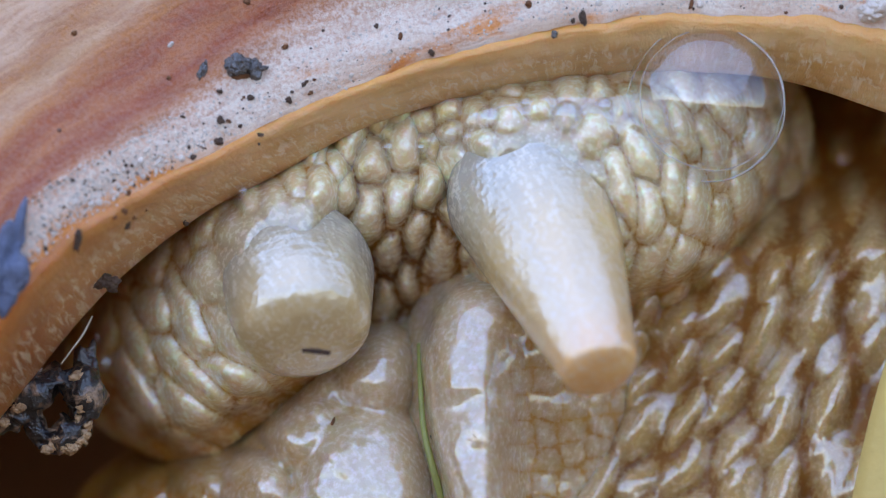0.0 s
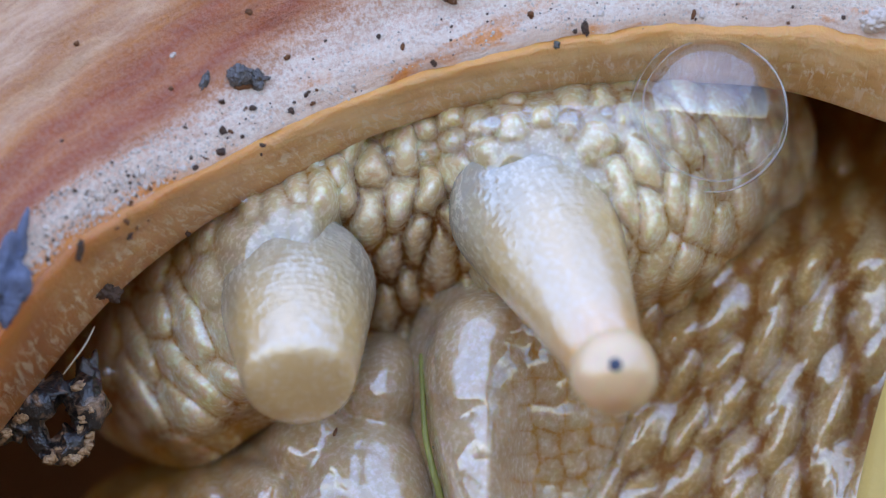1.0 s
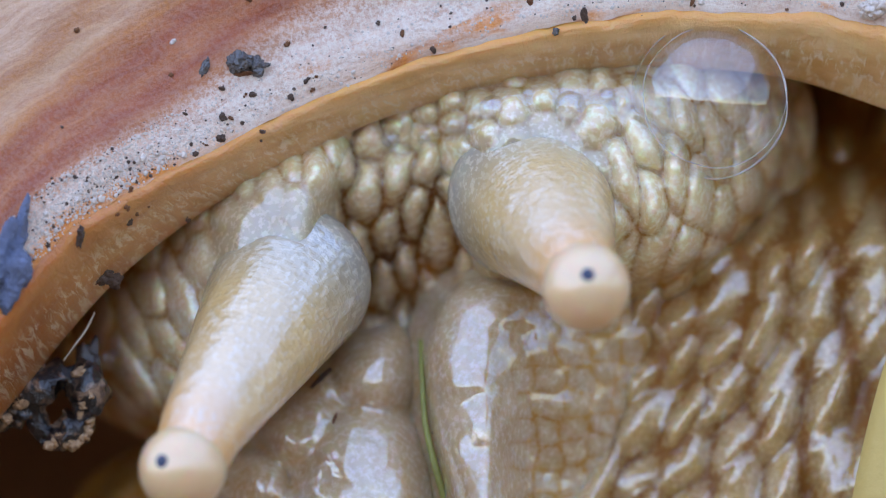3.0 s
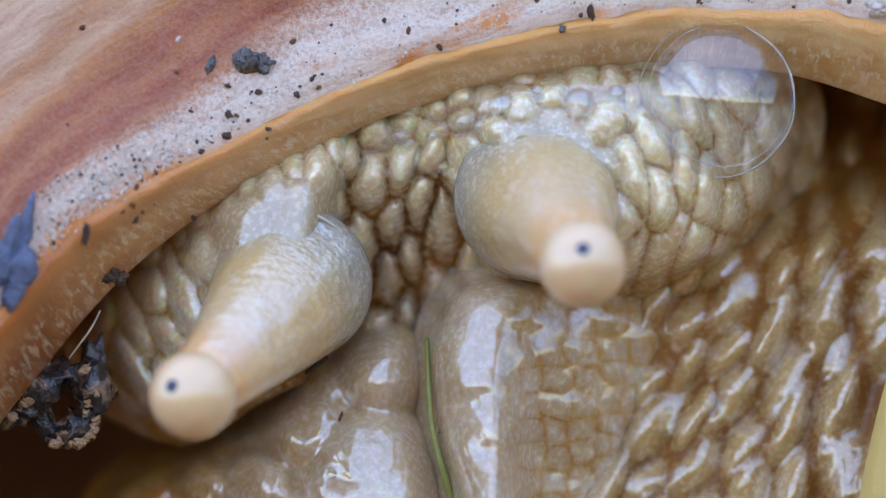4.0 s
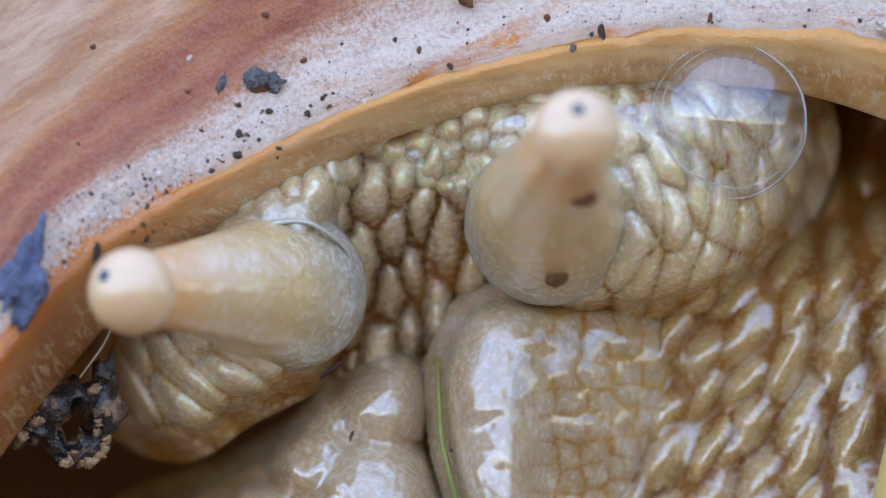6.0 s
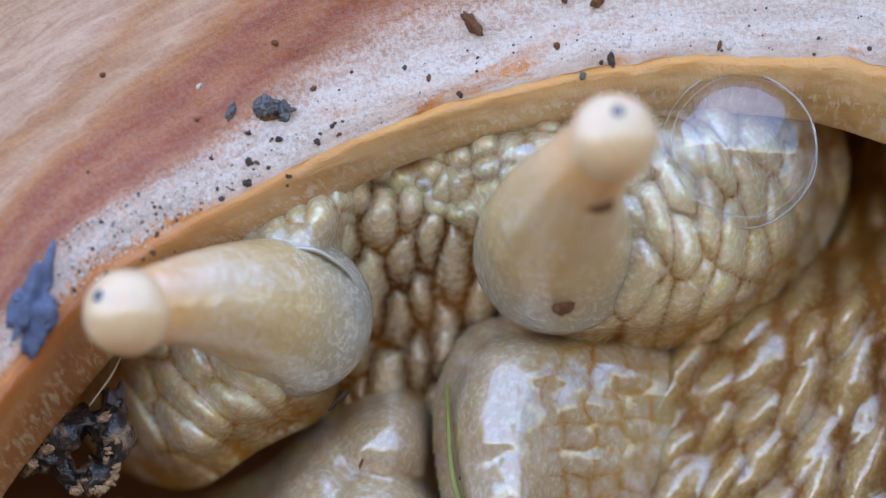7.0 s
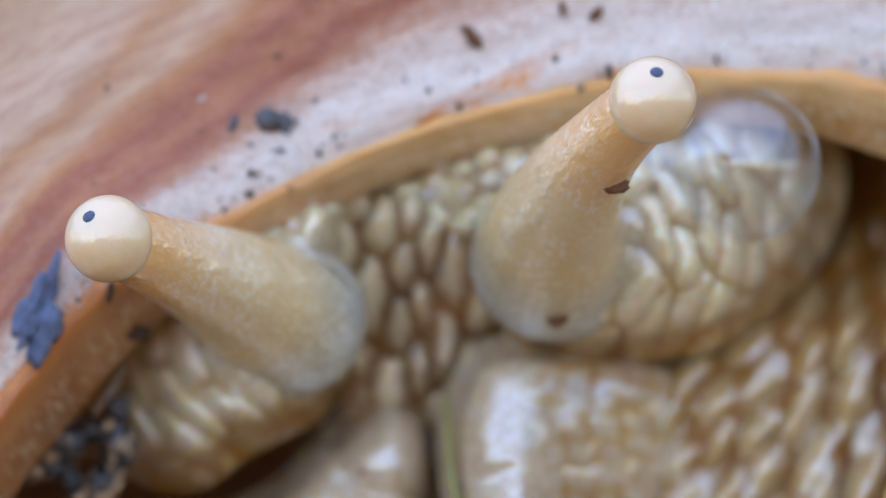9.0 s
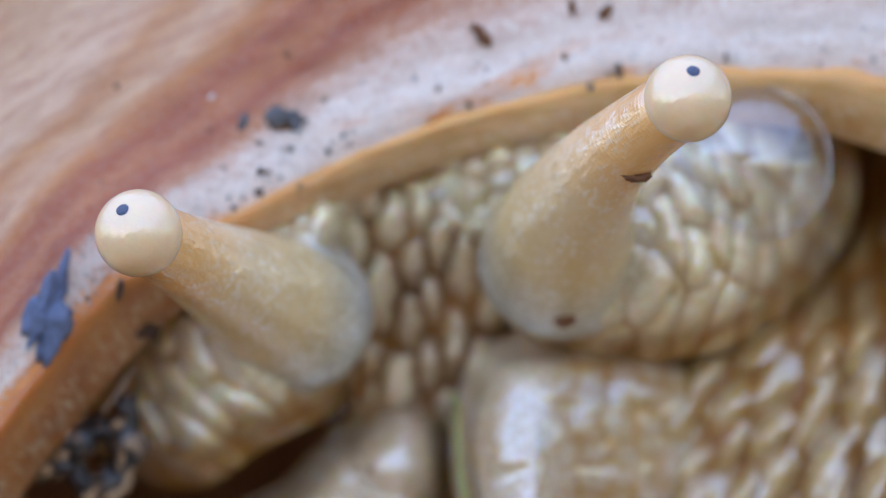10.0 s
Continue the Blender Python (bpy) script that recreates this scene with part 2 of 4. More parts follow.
FILM = bubble_material()
SLIME = bubble_material()
SLIME.name = "slime"
for nd in SLIME.node_tree.nodes:
    if nd.type == "BSDF_GLOSSY":
        nd.inputs["Roughness"].default_value = 0.12
    elif nd.type == "MAP_RANGE":
        nd.inputs["To Min"].default_value = 0.18


def water_material():
    m, nt, b = material("water")
    b.inputs["Base Color"].default_value = (0.98, 0.96, 0.92, 1)
    b.inputs["Transmission Weight"].default_value = 0.7
    b.inputs["Coat Weight"].default_value = 1.0
    b.inputs["Roughness"].default_value = 0.05
    b.inputs["IOR"].default_value = 1.33
    return m


WATER = water_material()


# ---- geometry helpers
def smooth_curve(points, n, closed=False):
    """n points along a Catmull-Rom curve, even in its parameter."""
    p = np.array(points, float)
    k = len(p)
    t = np.linspace(0, k if closed else k - 1, n, endpoint=not closed)
    i = np.minimum(t.astype(int), k - 1 if closed else k - 2)
    f = (t - i)[:, None]
    idx = (lambda j: p[j % k]) if closed else (lambda j: p[np.clip(j, 0, k - 1)])
    a, b, c, d = idx(i - 1), idx(i), idx(i + 1), idx(i + 2)
    return 0.5 * (2 * b + (c - a) * f + (2 * a - 5 * b + 4 * c - d) * f ** 2 + (3 * b - a - 3 * c + d) * f ** 3)


def inside_distance(x, y, poly):
    """Distance to a closed outline, positive inside."""
    best = np.full(x.shape, 1e9)
    inside = np.zeros(x.shape, bool)
    for (x0, y0), (x1, y1) in zip(poly, np.roll(poly, -1, 0)):
        dx, dy = x1 - x0, y1 - y0
        f = np.clip(((x - x0) * dx + (y - y0) * dy) / (dx * dx + dy * dy + 1e-9), 0, 1)
        best = np.minimum(best, (x - x0 - f * dx) ** 2 + (y - y0 - f * dy) ** 2)
        if abs(dy) > 1e-9:
            inside ^= ((y0 > y) != (y1 > y)) & (x < x0 + (y - y0) * dx / dy)
    d = np.sqrt(best)
    return np.where(inside, d, -d)


def wave(x, y, size, seed):
    """Smooth noise in -1..1 with features of that size."""
    rng = np.random.RandomState(seed)
    g = rng.uniform(-1, 1, (64, 64))
    u, v = x / size + 1000, y / size + 1000
    i, j = np.floor(u).astype(int), np.floor(v).astype(int)
    f, k = u - i, v - j
    f, k = f * f * (3 - 2 * f), k * k * (3 - 2 * k)
    q = lambda a, b: g[a % 64, b % 64]
    return (q(i, j) * (1 - f) + q(i + 1, j) * f) * (1 - k) + (q(i, j + 1) * (1 - f) + q(i + 1, j + 1) * f) * k


def lattice(box, angle, a, b, seed, jitter=0.28, height=1.0):
    """Tubercle sites x, y, half length, half width, angle, height in a staggered field; the angle may be a function of x, y."""
    rng = np.random.RandomState(seed)
    x0, y0, x1, y1 = box
    cx, cy, r = (x0 + x1) / 2, (y0 + y1) / 2, math.hypot(x1 - x0, y1 - y0) / 2
    ca, sa = math.cos(angle), math.sin(angle)
    out = []
    for row, q in enumerate(np.arange(-r, r, 1.75 * b)):
        for p in np.arange(-r, r, 1.85 * a):
            p2 = p + (row % 2) * 0.9 * a + rng.uniform(-jitter, jitter) * 1.4 * a
            q2 = q + rng.uniform(-jitter, jitter) * b
            x, y = cx + p2 * ca - q2 * sa, cy + p2 * sa + q2 * ca
            if x0 <= x <= x1 and y0 <= y <= y1:
                s = rng.uniform(0.65, 1.35)
                out.append((x, y, a * s * rng.uniform(0.8, 1.15), b * s, angle + rng.uniform(-0.15, 0.15), height * rng.uniform(0.75, 1.2)))
    return out


def ring_lattice(cx, cy, r0, r1, t0, t1, a, b, seed, squash=1.0, height=1.0):
    """Tubercle sites in rings about a point, long axis along the ring; angles in degrees, clockwise from the right."""
    rng = np.random.RandomState(seed)
    out = []
    for row, r in enumerate(np.arange(r0, r1, 1.75 * b)):
        step = 1.85 * a / r
        for t in np.arange(radians(t0), radians(t1), step):
            t2 = t + (row % 2) * step / 2 + rng.uniform(-0.25, 0.25) * step + 0.37 * row * step
            r2 = r + rng.uniform(-0.2, 0.2) * b
            s = rng.uniform(0.85, 1.15)
            out.append((cx + r2 * math.cos(t2), cy + squash * r2 * math.sin(t2), a * s, b * s * rng.uniform(0.85, 1.1), t2 + math.pi / 2 + rng.uniform(-0.12, 0.12), height * rng.uniform(0.75, 1.2)))
    return out


def cells(x, y, sites, warp=5.0):
    """Distances to the nearest and second nearest site, in the sites' own lengths, and the nearest one's height."""
    xw = x + warp * wave(x, y, 45, 5)
    yw = y + warp * wave(x, y, 45, 6)
    f1, f2, amp = np.full(x.shape, 9.0), np.full(x.shape, 9.5), np.zeros(x.shape)
    for sx, sy, a, b, ang, hgt in sites:
        near = np.nonzero((np.abs(xw - sx) < 3 * a) & (np.abs(yw - sy) < 3 * a))
        if not len(near[0]):
            continue
        c, s = math.cos(ang), math.sin(ang)
        dx, dy = xw[near] - sx, yw[near] - sy
        d = np.sqrt(((dx * c + dy * s) / a) ** 2 + ((dy * c - dx * s) / b) ** 2)
        one, two = f1[near], f2[near]
        amp[near] = np.where(d < one, hgt, amp[near])
        f2[near] = np.where(d < one, one, np.minimum(two, d))
        f1[near] = np.minimum(one, d)
    return f1, f2, amp


def pillows(x, y, sites, warp=5.0, width=1.25):
    """Packed cushions with narrow creases between them: 0 in the crease, about 1 on the crown."""
    f1, f2, amp = cells(x, y, sites, warp)
    k = np.clip((f2 - f1) / width, 0, 1)
    return amp * (0.72 * np.sqrt(1 - (1 - k) ** 2) + 0.28 * np.clip(1 - f1 ** 2, 0, 1))


def islands(x, y, sites, warp=5.0, size=1.0, low=-0.25):
    """Separate swellings with flat skin between them."""
    f1, _, amp = cells(x, y, sites, warp)
    return amp * ((1 - low) * np.exp(-1.3 * (f1 / size) ** 2.4) + low)


def mesh_object(name, verts, faces, mat, parent=None, smooth=True, label=""):
    me = bpy.data.meshes.new(name)
    me.from_pydata(verts, [], faces)
    me.materials.append(mat)
    if smooth:
        me.shade_smooth()
    ob = new(name, me)
    ob.parent = parent
    return tagged(ob, label)


def part(name, bm, mat, parent, label="", smooth=True):
    me = bpy.data.meshes.new(name)
    bm.to_mesh(me)
    bm.free()
    me.materials.append(mat)
    if smooth:
        me.shade_smooth()
    ob = new(name, me)
    ob.parent = parent
    return tagged(ob, label)


def patch(name, outline, step, height, mat, parent, soft=2, label=""):
    """A fleshy sheet over a smooth outline; height(x, y, d) gives its height, d the distance inside the outline."""
    poly = smooth_curve(outline, 10 * len(outline), True)
    lo, hi = poly.min(0) - 40, poly.max(0) + 40
    xs, ys = np.arange(lo[0], hi[0], step), np.arange(lo[1], hi[1], step)
    x, y = np.meshgrid(xs, ys)
    d = inside_distance(x, y, poly)
    h, crown, *bare = height(x, y, d)
    for _ in range(soft):
        p = np.pad(h, 1, mode="edge")
        h = 0.25 * h + 0.125 * (p[:-2, 1:-1] + p[2:, 1:-1] + p[1:-1, :-2] + p[1:-1, 2:]) + 0.0625 * (p[:-2, :-2] + p[:-2, 2:] + p[2:, :-2] + p[2:, 2:])
    keep = d > -40
    ids = np.full(x.shape, -1)
    ids[keep] = np.arange(keep.sum())
    verts = np.stack([(x[keep] - 784) * U, -h[keep] * U, (GROUND - y[keep]) * U], 1)
    q = np.stack([ids[:-1, :-1], ids[1:, :-1], ids[1:, 1:], ids[:-1, 1:]], -1).reshape(-1, 4)
    q = q[(q >= 0).all(1)]
    ob = mesh_object(name, verts.tolist(), q.tolist(), mat, parent, True, label)
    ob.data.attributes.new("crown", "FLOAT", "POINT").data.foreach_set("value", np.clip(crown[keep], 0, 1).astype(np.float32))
    for v in bare:
        ob.data.attributes.new("smooth_skin", "FLOAT", "POINT").data.foreach_set("value", np.clip(v[keep], 0, 1).astype(np.float32))
    return ob


def dome(d, width, power=2.0):
    """Rounded edge: 0 at the outline, 1 from width inwards, falling away outside."""
    k = np.clip(d / width, 0, 1)
    return (1 - (1 - k) ** power) ** (1 / power) + np.minimum(d, 0) / width * 1.5


# ---- ground
def build_ground():
    rng = np.random.RandomState(3)
    r = np.concatenate([np.linspace(0, 0.06, 40), np.geomspace(0.065, 900, 40)])
    a = np.linspace(0, 2 * math.pi, 96, endpoint=False)
    rr, aa = np.meshgrid(r, a, indexing="ij")
    x, y = rr * np.cos(aa), rr * np.sin(aa)
    z = 0.0012 * wave(x, y, 0.006, 1) + 0.0005 * wave(x, y, 0.002, 2) - 0.0012
    z = np.where(rr > 0.08, z + 0.004 * wave(x, y, 0.2, 4) - 0.006, z)
    n = len(a)
    verts = np.stack([x, y, z], -1).reshape(-1, 3).tolist()
    faces = [(i * n + j, (i + 1) * n + j, (i + 1) * n + (j + 1) % n, i * n + (j + 1) % n) for i in range(len(r) - 1) for j in range(n)]
    tagged(mesh_object("ground", verts, faces, EARTH), "dark damp earth under the snail", "ground", kind="structure")


build_ground()

# ---- the snail
snail = tagged(new("snail"), "large pale land snail coming out of its shell", "snail")
snail.location = (0, 0, 0)

# shell: the lip's outer edge and its inner edge, matched point by point
EDGE = [(-420, 1500), (-300, 1050), (-150, 760), (0, 560), (130, 410), (270, 325), (420, 248), (600, 165), (800, 95), (1000, 48), (1200, 28), (1400, 28), (1568, 52), (1800, 130), (2150, 330), (2450, 750), (2550, 1300)]
INNER = [(-330, 1500), (-190, 1090), (-60, 830), (70, 655), (200, 505), (350, 385), (480, 315), (650, 225), (840, 168), (1020, 138), (1190, 128), (1370, 140), (1540, 190), (1740, 270), (2020, 440), (2300, 800), (2400, 1300)]


def build_shell():
    n = 260
    e, i = smooth_curve(EDGE, n), smooth_curve(INNER, n)
    s = np.concatenate([[0], np.cumsum(np.hypot(*np.diff(e, axis=0).T))])
    e = e + np.stack([4 * wave(s, s * 0, 60, 11), 5 * wave(s, s * 0, 75, 12) + 2.5 * wave(s, s * 0, 22, 13)], 1)
    out = e - i
    out = out / np.linalg.norm(out, axis=1)[:, None]
    mid = np.array([980.0, 1150.0])
    away = e - mid
    away = away / np.linalg.norm(away, axis=1)[:, None]
    R = 1500.0
    rise = 122 + 140 * np.clip((500 - e[:, 0]) / 500, 0, 1)

    def sheet(name, rows, mat, label):
        verts, uvs = [], []
        for xy, h, v in rows:
            for k in range(n):
                verts.append(W(xy[k, 0], xy[k, 1], h[k]))
                uvs.append((s[k] / 100, v[k] / 100))
        faces = [(r * n + k, r * n + k + 1, (r + 1) * n + k + 1, (r + 1) * n + k) for r in range(len(rows) - 1) for k in range(n - 1)]
        ob = mesh_object(name, verts, faces, mat, snail, True, label)
        layer = ob.data.uv_layers.new(name="along_lip")
        for loop in ob.data.loops:
            layer.data[loop.index].uv = uvs[loop.vertex_index]
        return ob

    one = np.ones(n)
    rows = []
    for a in np.concatenate([np.linspace(0, 0.5, 46), np.linspace(0.53, 3.1, 50)]):
        dist = R * math.sin(a)
        arc = R * a
        ripple = 5 * wave(s / 3, one * arc, 22, 21) + 3 * wave(s / 2, one * arc, 9, 22) + 10 * wave(s / 5, one * arc, 90, 23)
        h = rise - R * (1 - math.cos(a)) + ripple * min(1, arc / 30)
        rows.append((e + away * dist, h * one, arc * one))
    rows.append((np.repeat(mid[None], n, 0), one * (122 - 2 * R), one * R * 3.2))
    sheet("shell", rows, SHELL, "pale pinkish brown shell with reddish growth streaks")
    rows = []
    for f in np.linspace(0, 1, 22):
        bulge = math.sin(f * math.pi)
        h = rise + 6 * min(1, f * 8) - 0.75 * rise * f ** 1.4 + 14 * bulge
        rows.append((e * (1 - f) + i * f, h + 4 * wave(s, one * f * 90, 40, 31), one * f * 95))
    for f in np.linspace(0.1, 1, 8):
        rows.append((i + out * 90 * f, 0.25 * rise - 500 * f, one * (95 + 200 * f)))
    sheet("shell_lip", rows, LIP, "smooth tan inner lip of the shell")


build_shell()

# head: tubercled skin about the two tentacle roots
CHEEK_R = [(600, 225), (650, 208), (840, 150), (1020, 118), (1190, 108), (1330, 120), (1400, 190), (1395, 300), (1330, 410), (1230, 490), (1120, 520), (1000, 530), (860, 540), (760, 610), (690, 600), (640, 450)]
CHEEK_L = [(150, 620), (215, 480), (350, 372), (480, 300), (600, 235), (690, 300), (720, 450), (720, 580), (660, 600), (560, 660), (440, 720), (330, 785), (220, 750), (165, 690)]
BROW = [(530, 285), (640, 190), (770, 150), (885, 195), (885, 380), (865, 480), (855, 590), (800, 680), (700, 715), (600, 700), (560, 600), (550, 430)]
ROOT_R, ROOT_L = (945, 350), (515, 500)


def thinned(sites, outline, least=1.15, rounds=4):
    """Sites inside an outline, leaving out any that crowds one before it, then spread until their cells fill it evenly."""
    kept = []
    for q in sites:
        c, s = math.cos(q[4]), math.sin(q[4])
        for k in kept:
            dx, dy = k[0] - q[0], k[1] - q[1]
            if ((dx * c + dy * s) / (q[2] + k[2]) * 2) ** 2 + ((dy * c - dx * s) / (q[3] + k[3]) * 2) ** 2 < least ** 2:
                break
        else:
            kept.append(q)
    poly = smooth_curve(outline, 8 * len(outline), True)
    lo, hi = poly.min(0) - 60, poly.max(0) + 60
    x, y = np.meshgrid(np.arange(lo[0], hi[0], 7.0), np.arange(lo[1], min(hi[1], 1250), 7.0))
    inside = inside_distance(x, y, poly) > -50
    x, y = x[inside], y[inside]
    k = np.array(kept)
    for turn in range(rounds + 1):
        best, owner = np.full(x.shape, 1e9), np.full(x.shape, -1)
        for i, (sx, sy, a, b, g, h) in enumerate(k):
            c, s = math.cos(g), math.sin(g)
            d = (((x - sx) * c + (y - sy) * s) / a) ** 2 + (((y - sy) * c - (x - sx) * s) / b) ** 2
            better = d < best
            best[better], owner[better] = d[better], i
        n = np.bincount(owner, minlength=len(k))
        live = n > 3
        if turn == rounds:
            f = np.clip(np.sqrt(n * 49 / (math.pi * k[:, 2] * k[:, 3])), 0.7, 1.6) * 1.06
            k[:, 2] *= f
            k[:, 3] *= f
        else:
            k[live, 0] = (np.bincount(owner, x, len(k)) / np.maximum(n, 1))[live]
            k[live, 1] = (np.bincount(owner, y, len(k)) / np.maximum(n, 1))[live]
        if turn == rounds:
            k = k[live]
    return [tuple(q) for q in k]


def cheek_height(sites, width=1.4):
    def height(x, y, d):
        base = -70 + 170 * dome(d, 140)
        for (cx, cy), r, a in ((ROOT_R, 250, 60), (ROOT_L, 220, 55)):
            base = base + a * np.exp(-((x - cx) ** 2 + (y - cy) ** 2) / r ** 2)
        base = base - np.exp(-((x - 715) / 118) ** 4) * (150 * np.clip((y - 185) / 110, 0, 1) + 220 * np.clip((y - 320) / 90, 0, 1)) - 170 * np.clip((x - 1210) / 190, 0, 1)
        base = base - 150 * np.exp(-((x - 760) / 150) ** 4) * np.clip((y - 420) / 150, 0, 1) - 270 * np.clip((430 - x) / 260, 0, 1)
        bare = np.clip(np.exp(-(((x - 945) ** 2 + (y - 350) ** 2) / 138 ** 2) ** 3) + np.exp(-(((x - 510) ** 2 + (y - 490) ** 2) / 148 ** 2) ** 3), 0, 1)
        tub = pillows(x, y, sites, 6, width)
        # Fewer pale granules on the lower margin; the fold's shade is browned in too.
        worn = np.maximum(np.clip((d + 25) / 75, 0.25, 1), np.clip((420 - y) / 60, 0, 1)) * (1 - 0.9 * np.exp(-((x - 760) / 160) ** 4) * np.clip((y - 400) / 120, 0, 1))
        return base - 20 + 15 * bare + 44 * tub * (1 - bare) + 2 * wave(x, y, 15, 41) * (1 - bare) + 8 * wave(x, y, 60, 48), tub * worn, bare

    return height


def build_head():
    right = [q for q in ring_lattice(*ROOT_R, 160, 520, -60, 100, 64, 25, 7) if q[0] > 1010]
    right += lattice((560, 80, 1110, 400), math.pi / 2 - 0.05, 36, 29, 10, 0.16, 0.9)
    left = [q for q in ring_lattice(*ROOT_L, 150, 460, 62, 205, 105, 27, 8) if q[0] < 640]
    left += lattice((160, 200, 700, 540), math.pi / 2 - 0.3, 46, 25, 11, 0.16)
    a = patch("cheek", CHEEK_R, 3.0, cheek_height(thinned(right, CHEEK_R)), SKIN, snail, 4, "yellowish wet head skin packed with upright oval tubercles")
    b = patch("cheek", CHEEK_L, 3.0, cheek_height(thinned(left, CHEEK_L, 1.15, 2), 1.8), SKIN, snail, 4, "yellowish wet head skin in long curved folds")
    return a, b


def build_brow():
    sites = thinned(lattice((490, 120, 920, 760), math.pi / 2 + 0.14, 54, 29, 9, 0.26), BROW)

    def height(x, y, d):
        tub = pillows(x, y, sites, 9, 1.5)
        fall = 190 * np.clip((y - 380) / 180, 0, 1) + 60 * np.clip((y - 610) / 80, 0, 1) + 25 * np.clip((290 - y) / 80, 0, 1)
        # Lower brow is browner skin, with the recessed fold's shade put into its colour.
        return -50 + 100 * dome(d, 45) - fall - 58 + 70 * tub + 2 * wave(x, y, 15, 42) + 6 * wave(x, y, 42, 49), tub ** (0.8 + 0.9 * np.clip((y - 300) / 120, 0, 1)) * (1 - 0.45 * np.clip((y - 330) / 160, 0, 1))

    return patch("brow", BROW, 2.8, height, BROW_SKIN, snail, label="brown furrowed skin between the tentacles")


cheek_r, cheek_l = build_head()
brow = build_brow()

LOBE_R = [(746, 640), (765, 560), (800, 510), (860, 498), (960, 500), (1080, 505), (1190, 560), (1260, 800), (1260, 1100), (1260, 1860), (860, 1860), (845, 1100), (795, 890), (758, 760)]
LOBE_L = [(150, 950), (220, 850), (350, 800), (480, 735), (560, 655), (640, 590), (715, 575), (740, 620), (748, 760), (782, 890), (825, 1100), (840, 1860), (300, 1860), (160, 1300)]
FOOT_R = [(900, 560), (1050, 510), (1180, 480), (1290, 400), (1370, 260), (1420, 150), (1560, 120), (1900, 260), (2200, 700), (2350, 1300), (2300, 1860), (900, 1860), (880, 1200)]


def build_lobes():
    rng = np.random.RandomState(12)
    squares = [(870 + 49 * i + rng.uniform(-7, 7), 490 + 45 * j + 8 * math.sin(i) + rng.uniform(-6, 6), 27, 24, 0.0, rng.uniform(0.8, 1.1)) for i in range(8) for j in range(18)]

    def right(x, y, d):
        side = np.clip((x - 860) / 70, 0, 1)
        cell = pillows(x, y, squares, 9, 1.1)
        tilt = (0.34 - 0.46 * side) * np.clip(y - 520, 0, 420) + 0.25 * np.clip(x - 760, 0, 130)
        return (-60 + 120 * dome(d, 75, 2.2) - 210 * np.clip((x - 870) / 310, 0, 1) ** 1.3 + tilt + 3 * cell * side + 9 * wave(x, y, 90, 14) + 8 * wave(x, y, 40, 15) + 2.2 * wave(x, y, 14, 17),
                (0.62 + 0.15 * wave(x, y, 30, 51)) * (1 - side) + side * (0.62 * cell - 0.05))

    a = patch("mouth_lobe", LOBE_R, 3.5, right, LOBE, snail, 4, "smooth greyish wet lobe with a netted side beside the mouth")
    knobs = lattice((130, 560, 760, 1300), 0.9, 24, 19, 15, 0.3)

    def left(x, y, d):
        knob = islands(x, y, knobs) * np.clip(0.6 + wave(x, y, 130, 16), 0.06, 1) * np.clip((700 - x) / 120, 0.05, 1)
        swell = np.max([a * np.sqrt(np.clip(1 - ((x - cx) ** 2 + (y - cy) ** 2) / r ** 2, 0, 1)) for cx, cy, r, a in (
            (672, 655, 92, 105), (655, 850, 140, 130), (445, 868, 72, 95), (350, 868, 58, 80), (545, 760, 85, 85), (560, 690, 60, 60), (600, 1000, 160, 120), (240, 880, 60, 60))], axis=0)
        base = -190 - 230 * np.clip((500 - x) / 260, 0, 1) + 85 * dome(d, 70) + swell
        # Browned towards the left in place of the recess's shade; paler on the swellings.
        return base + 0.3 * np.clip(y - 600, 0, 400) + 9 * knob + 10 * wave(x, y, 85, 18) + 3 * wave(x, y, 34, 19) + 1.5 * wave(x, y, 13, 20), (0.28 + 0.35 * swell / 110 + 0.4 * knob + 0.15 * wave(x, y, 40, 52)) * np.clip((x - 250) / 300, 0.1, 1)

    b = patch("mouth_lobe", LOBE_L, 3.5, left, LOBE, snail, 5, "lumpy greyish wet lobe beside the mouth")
    return a, b


lobe_r, lobe_l = build_lobes()


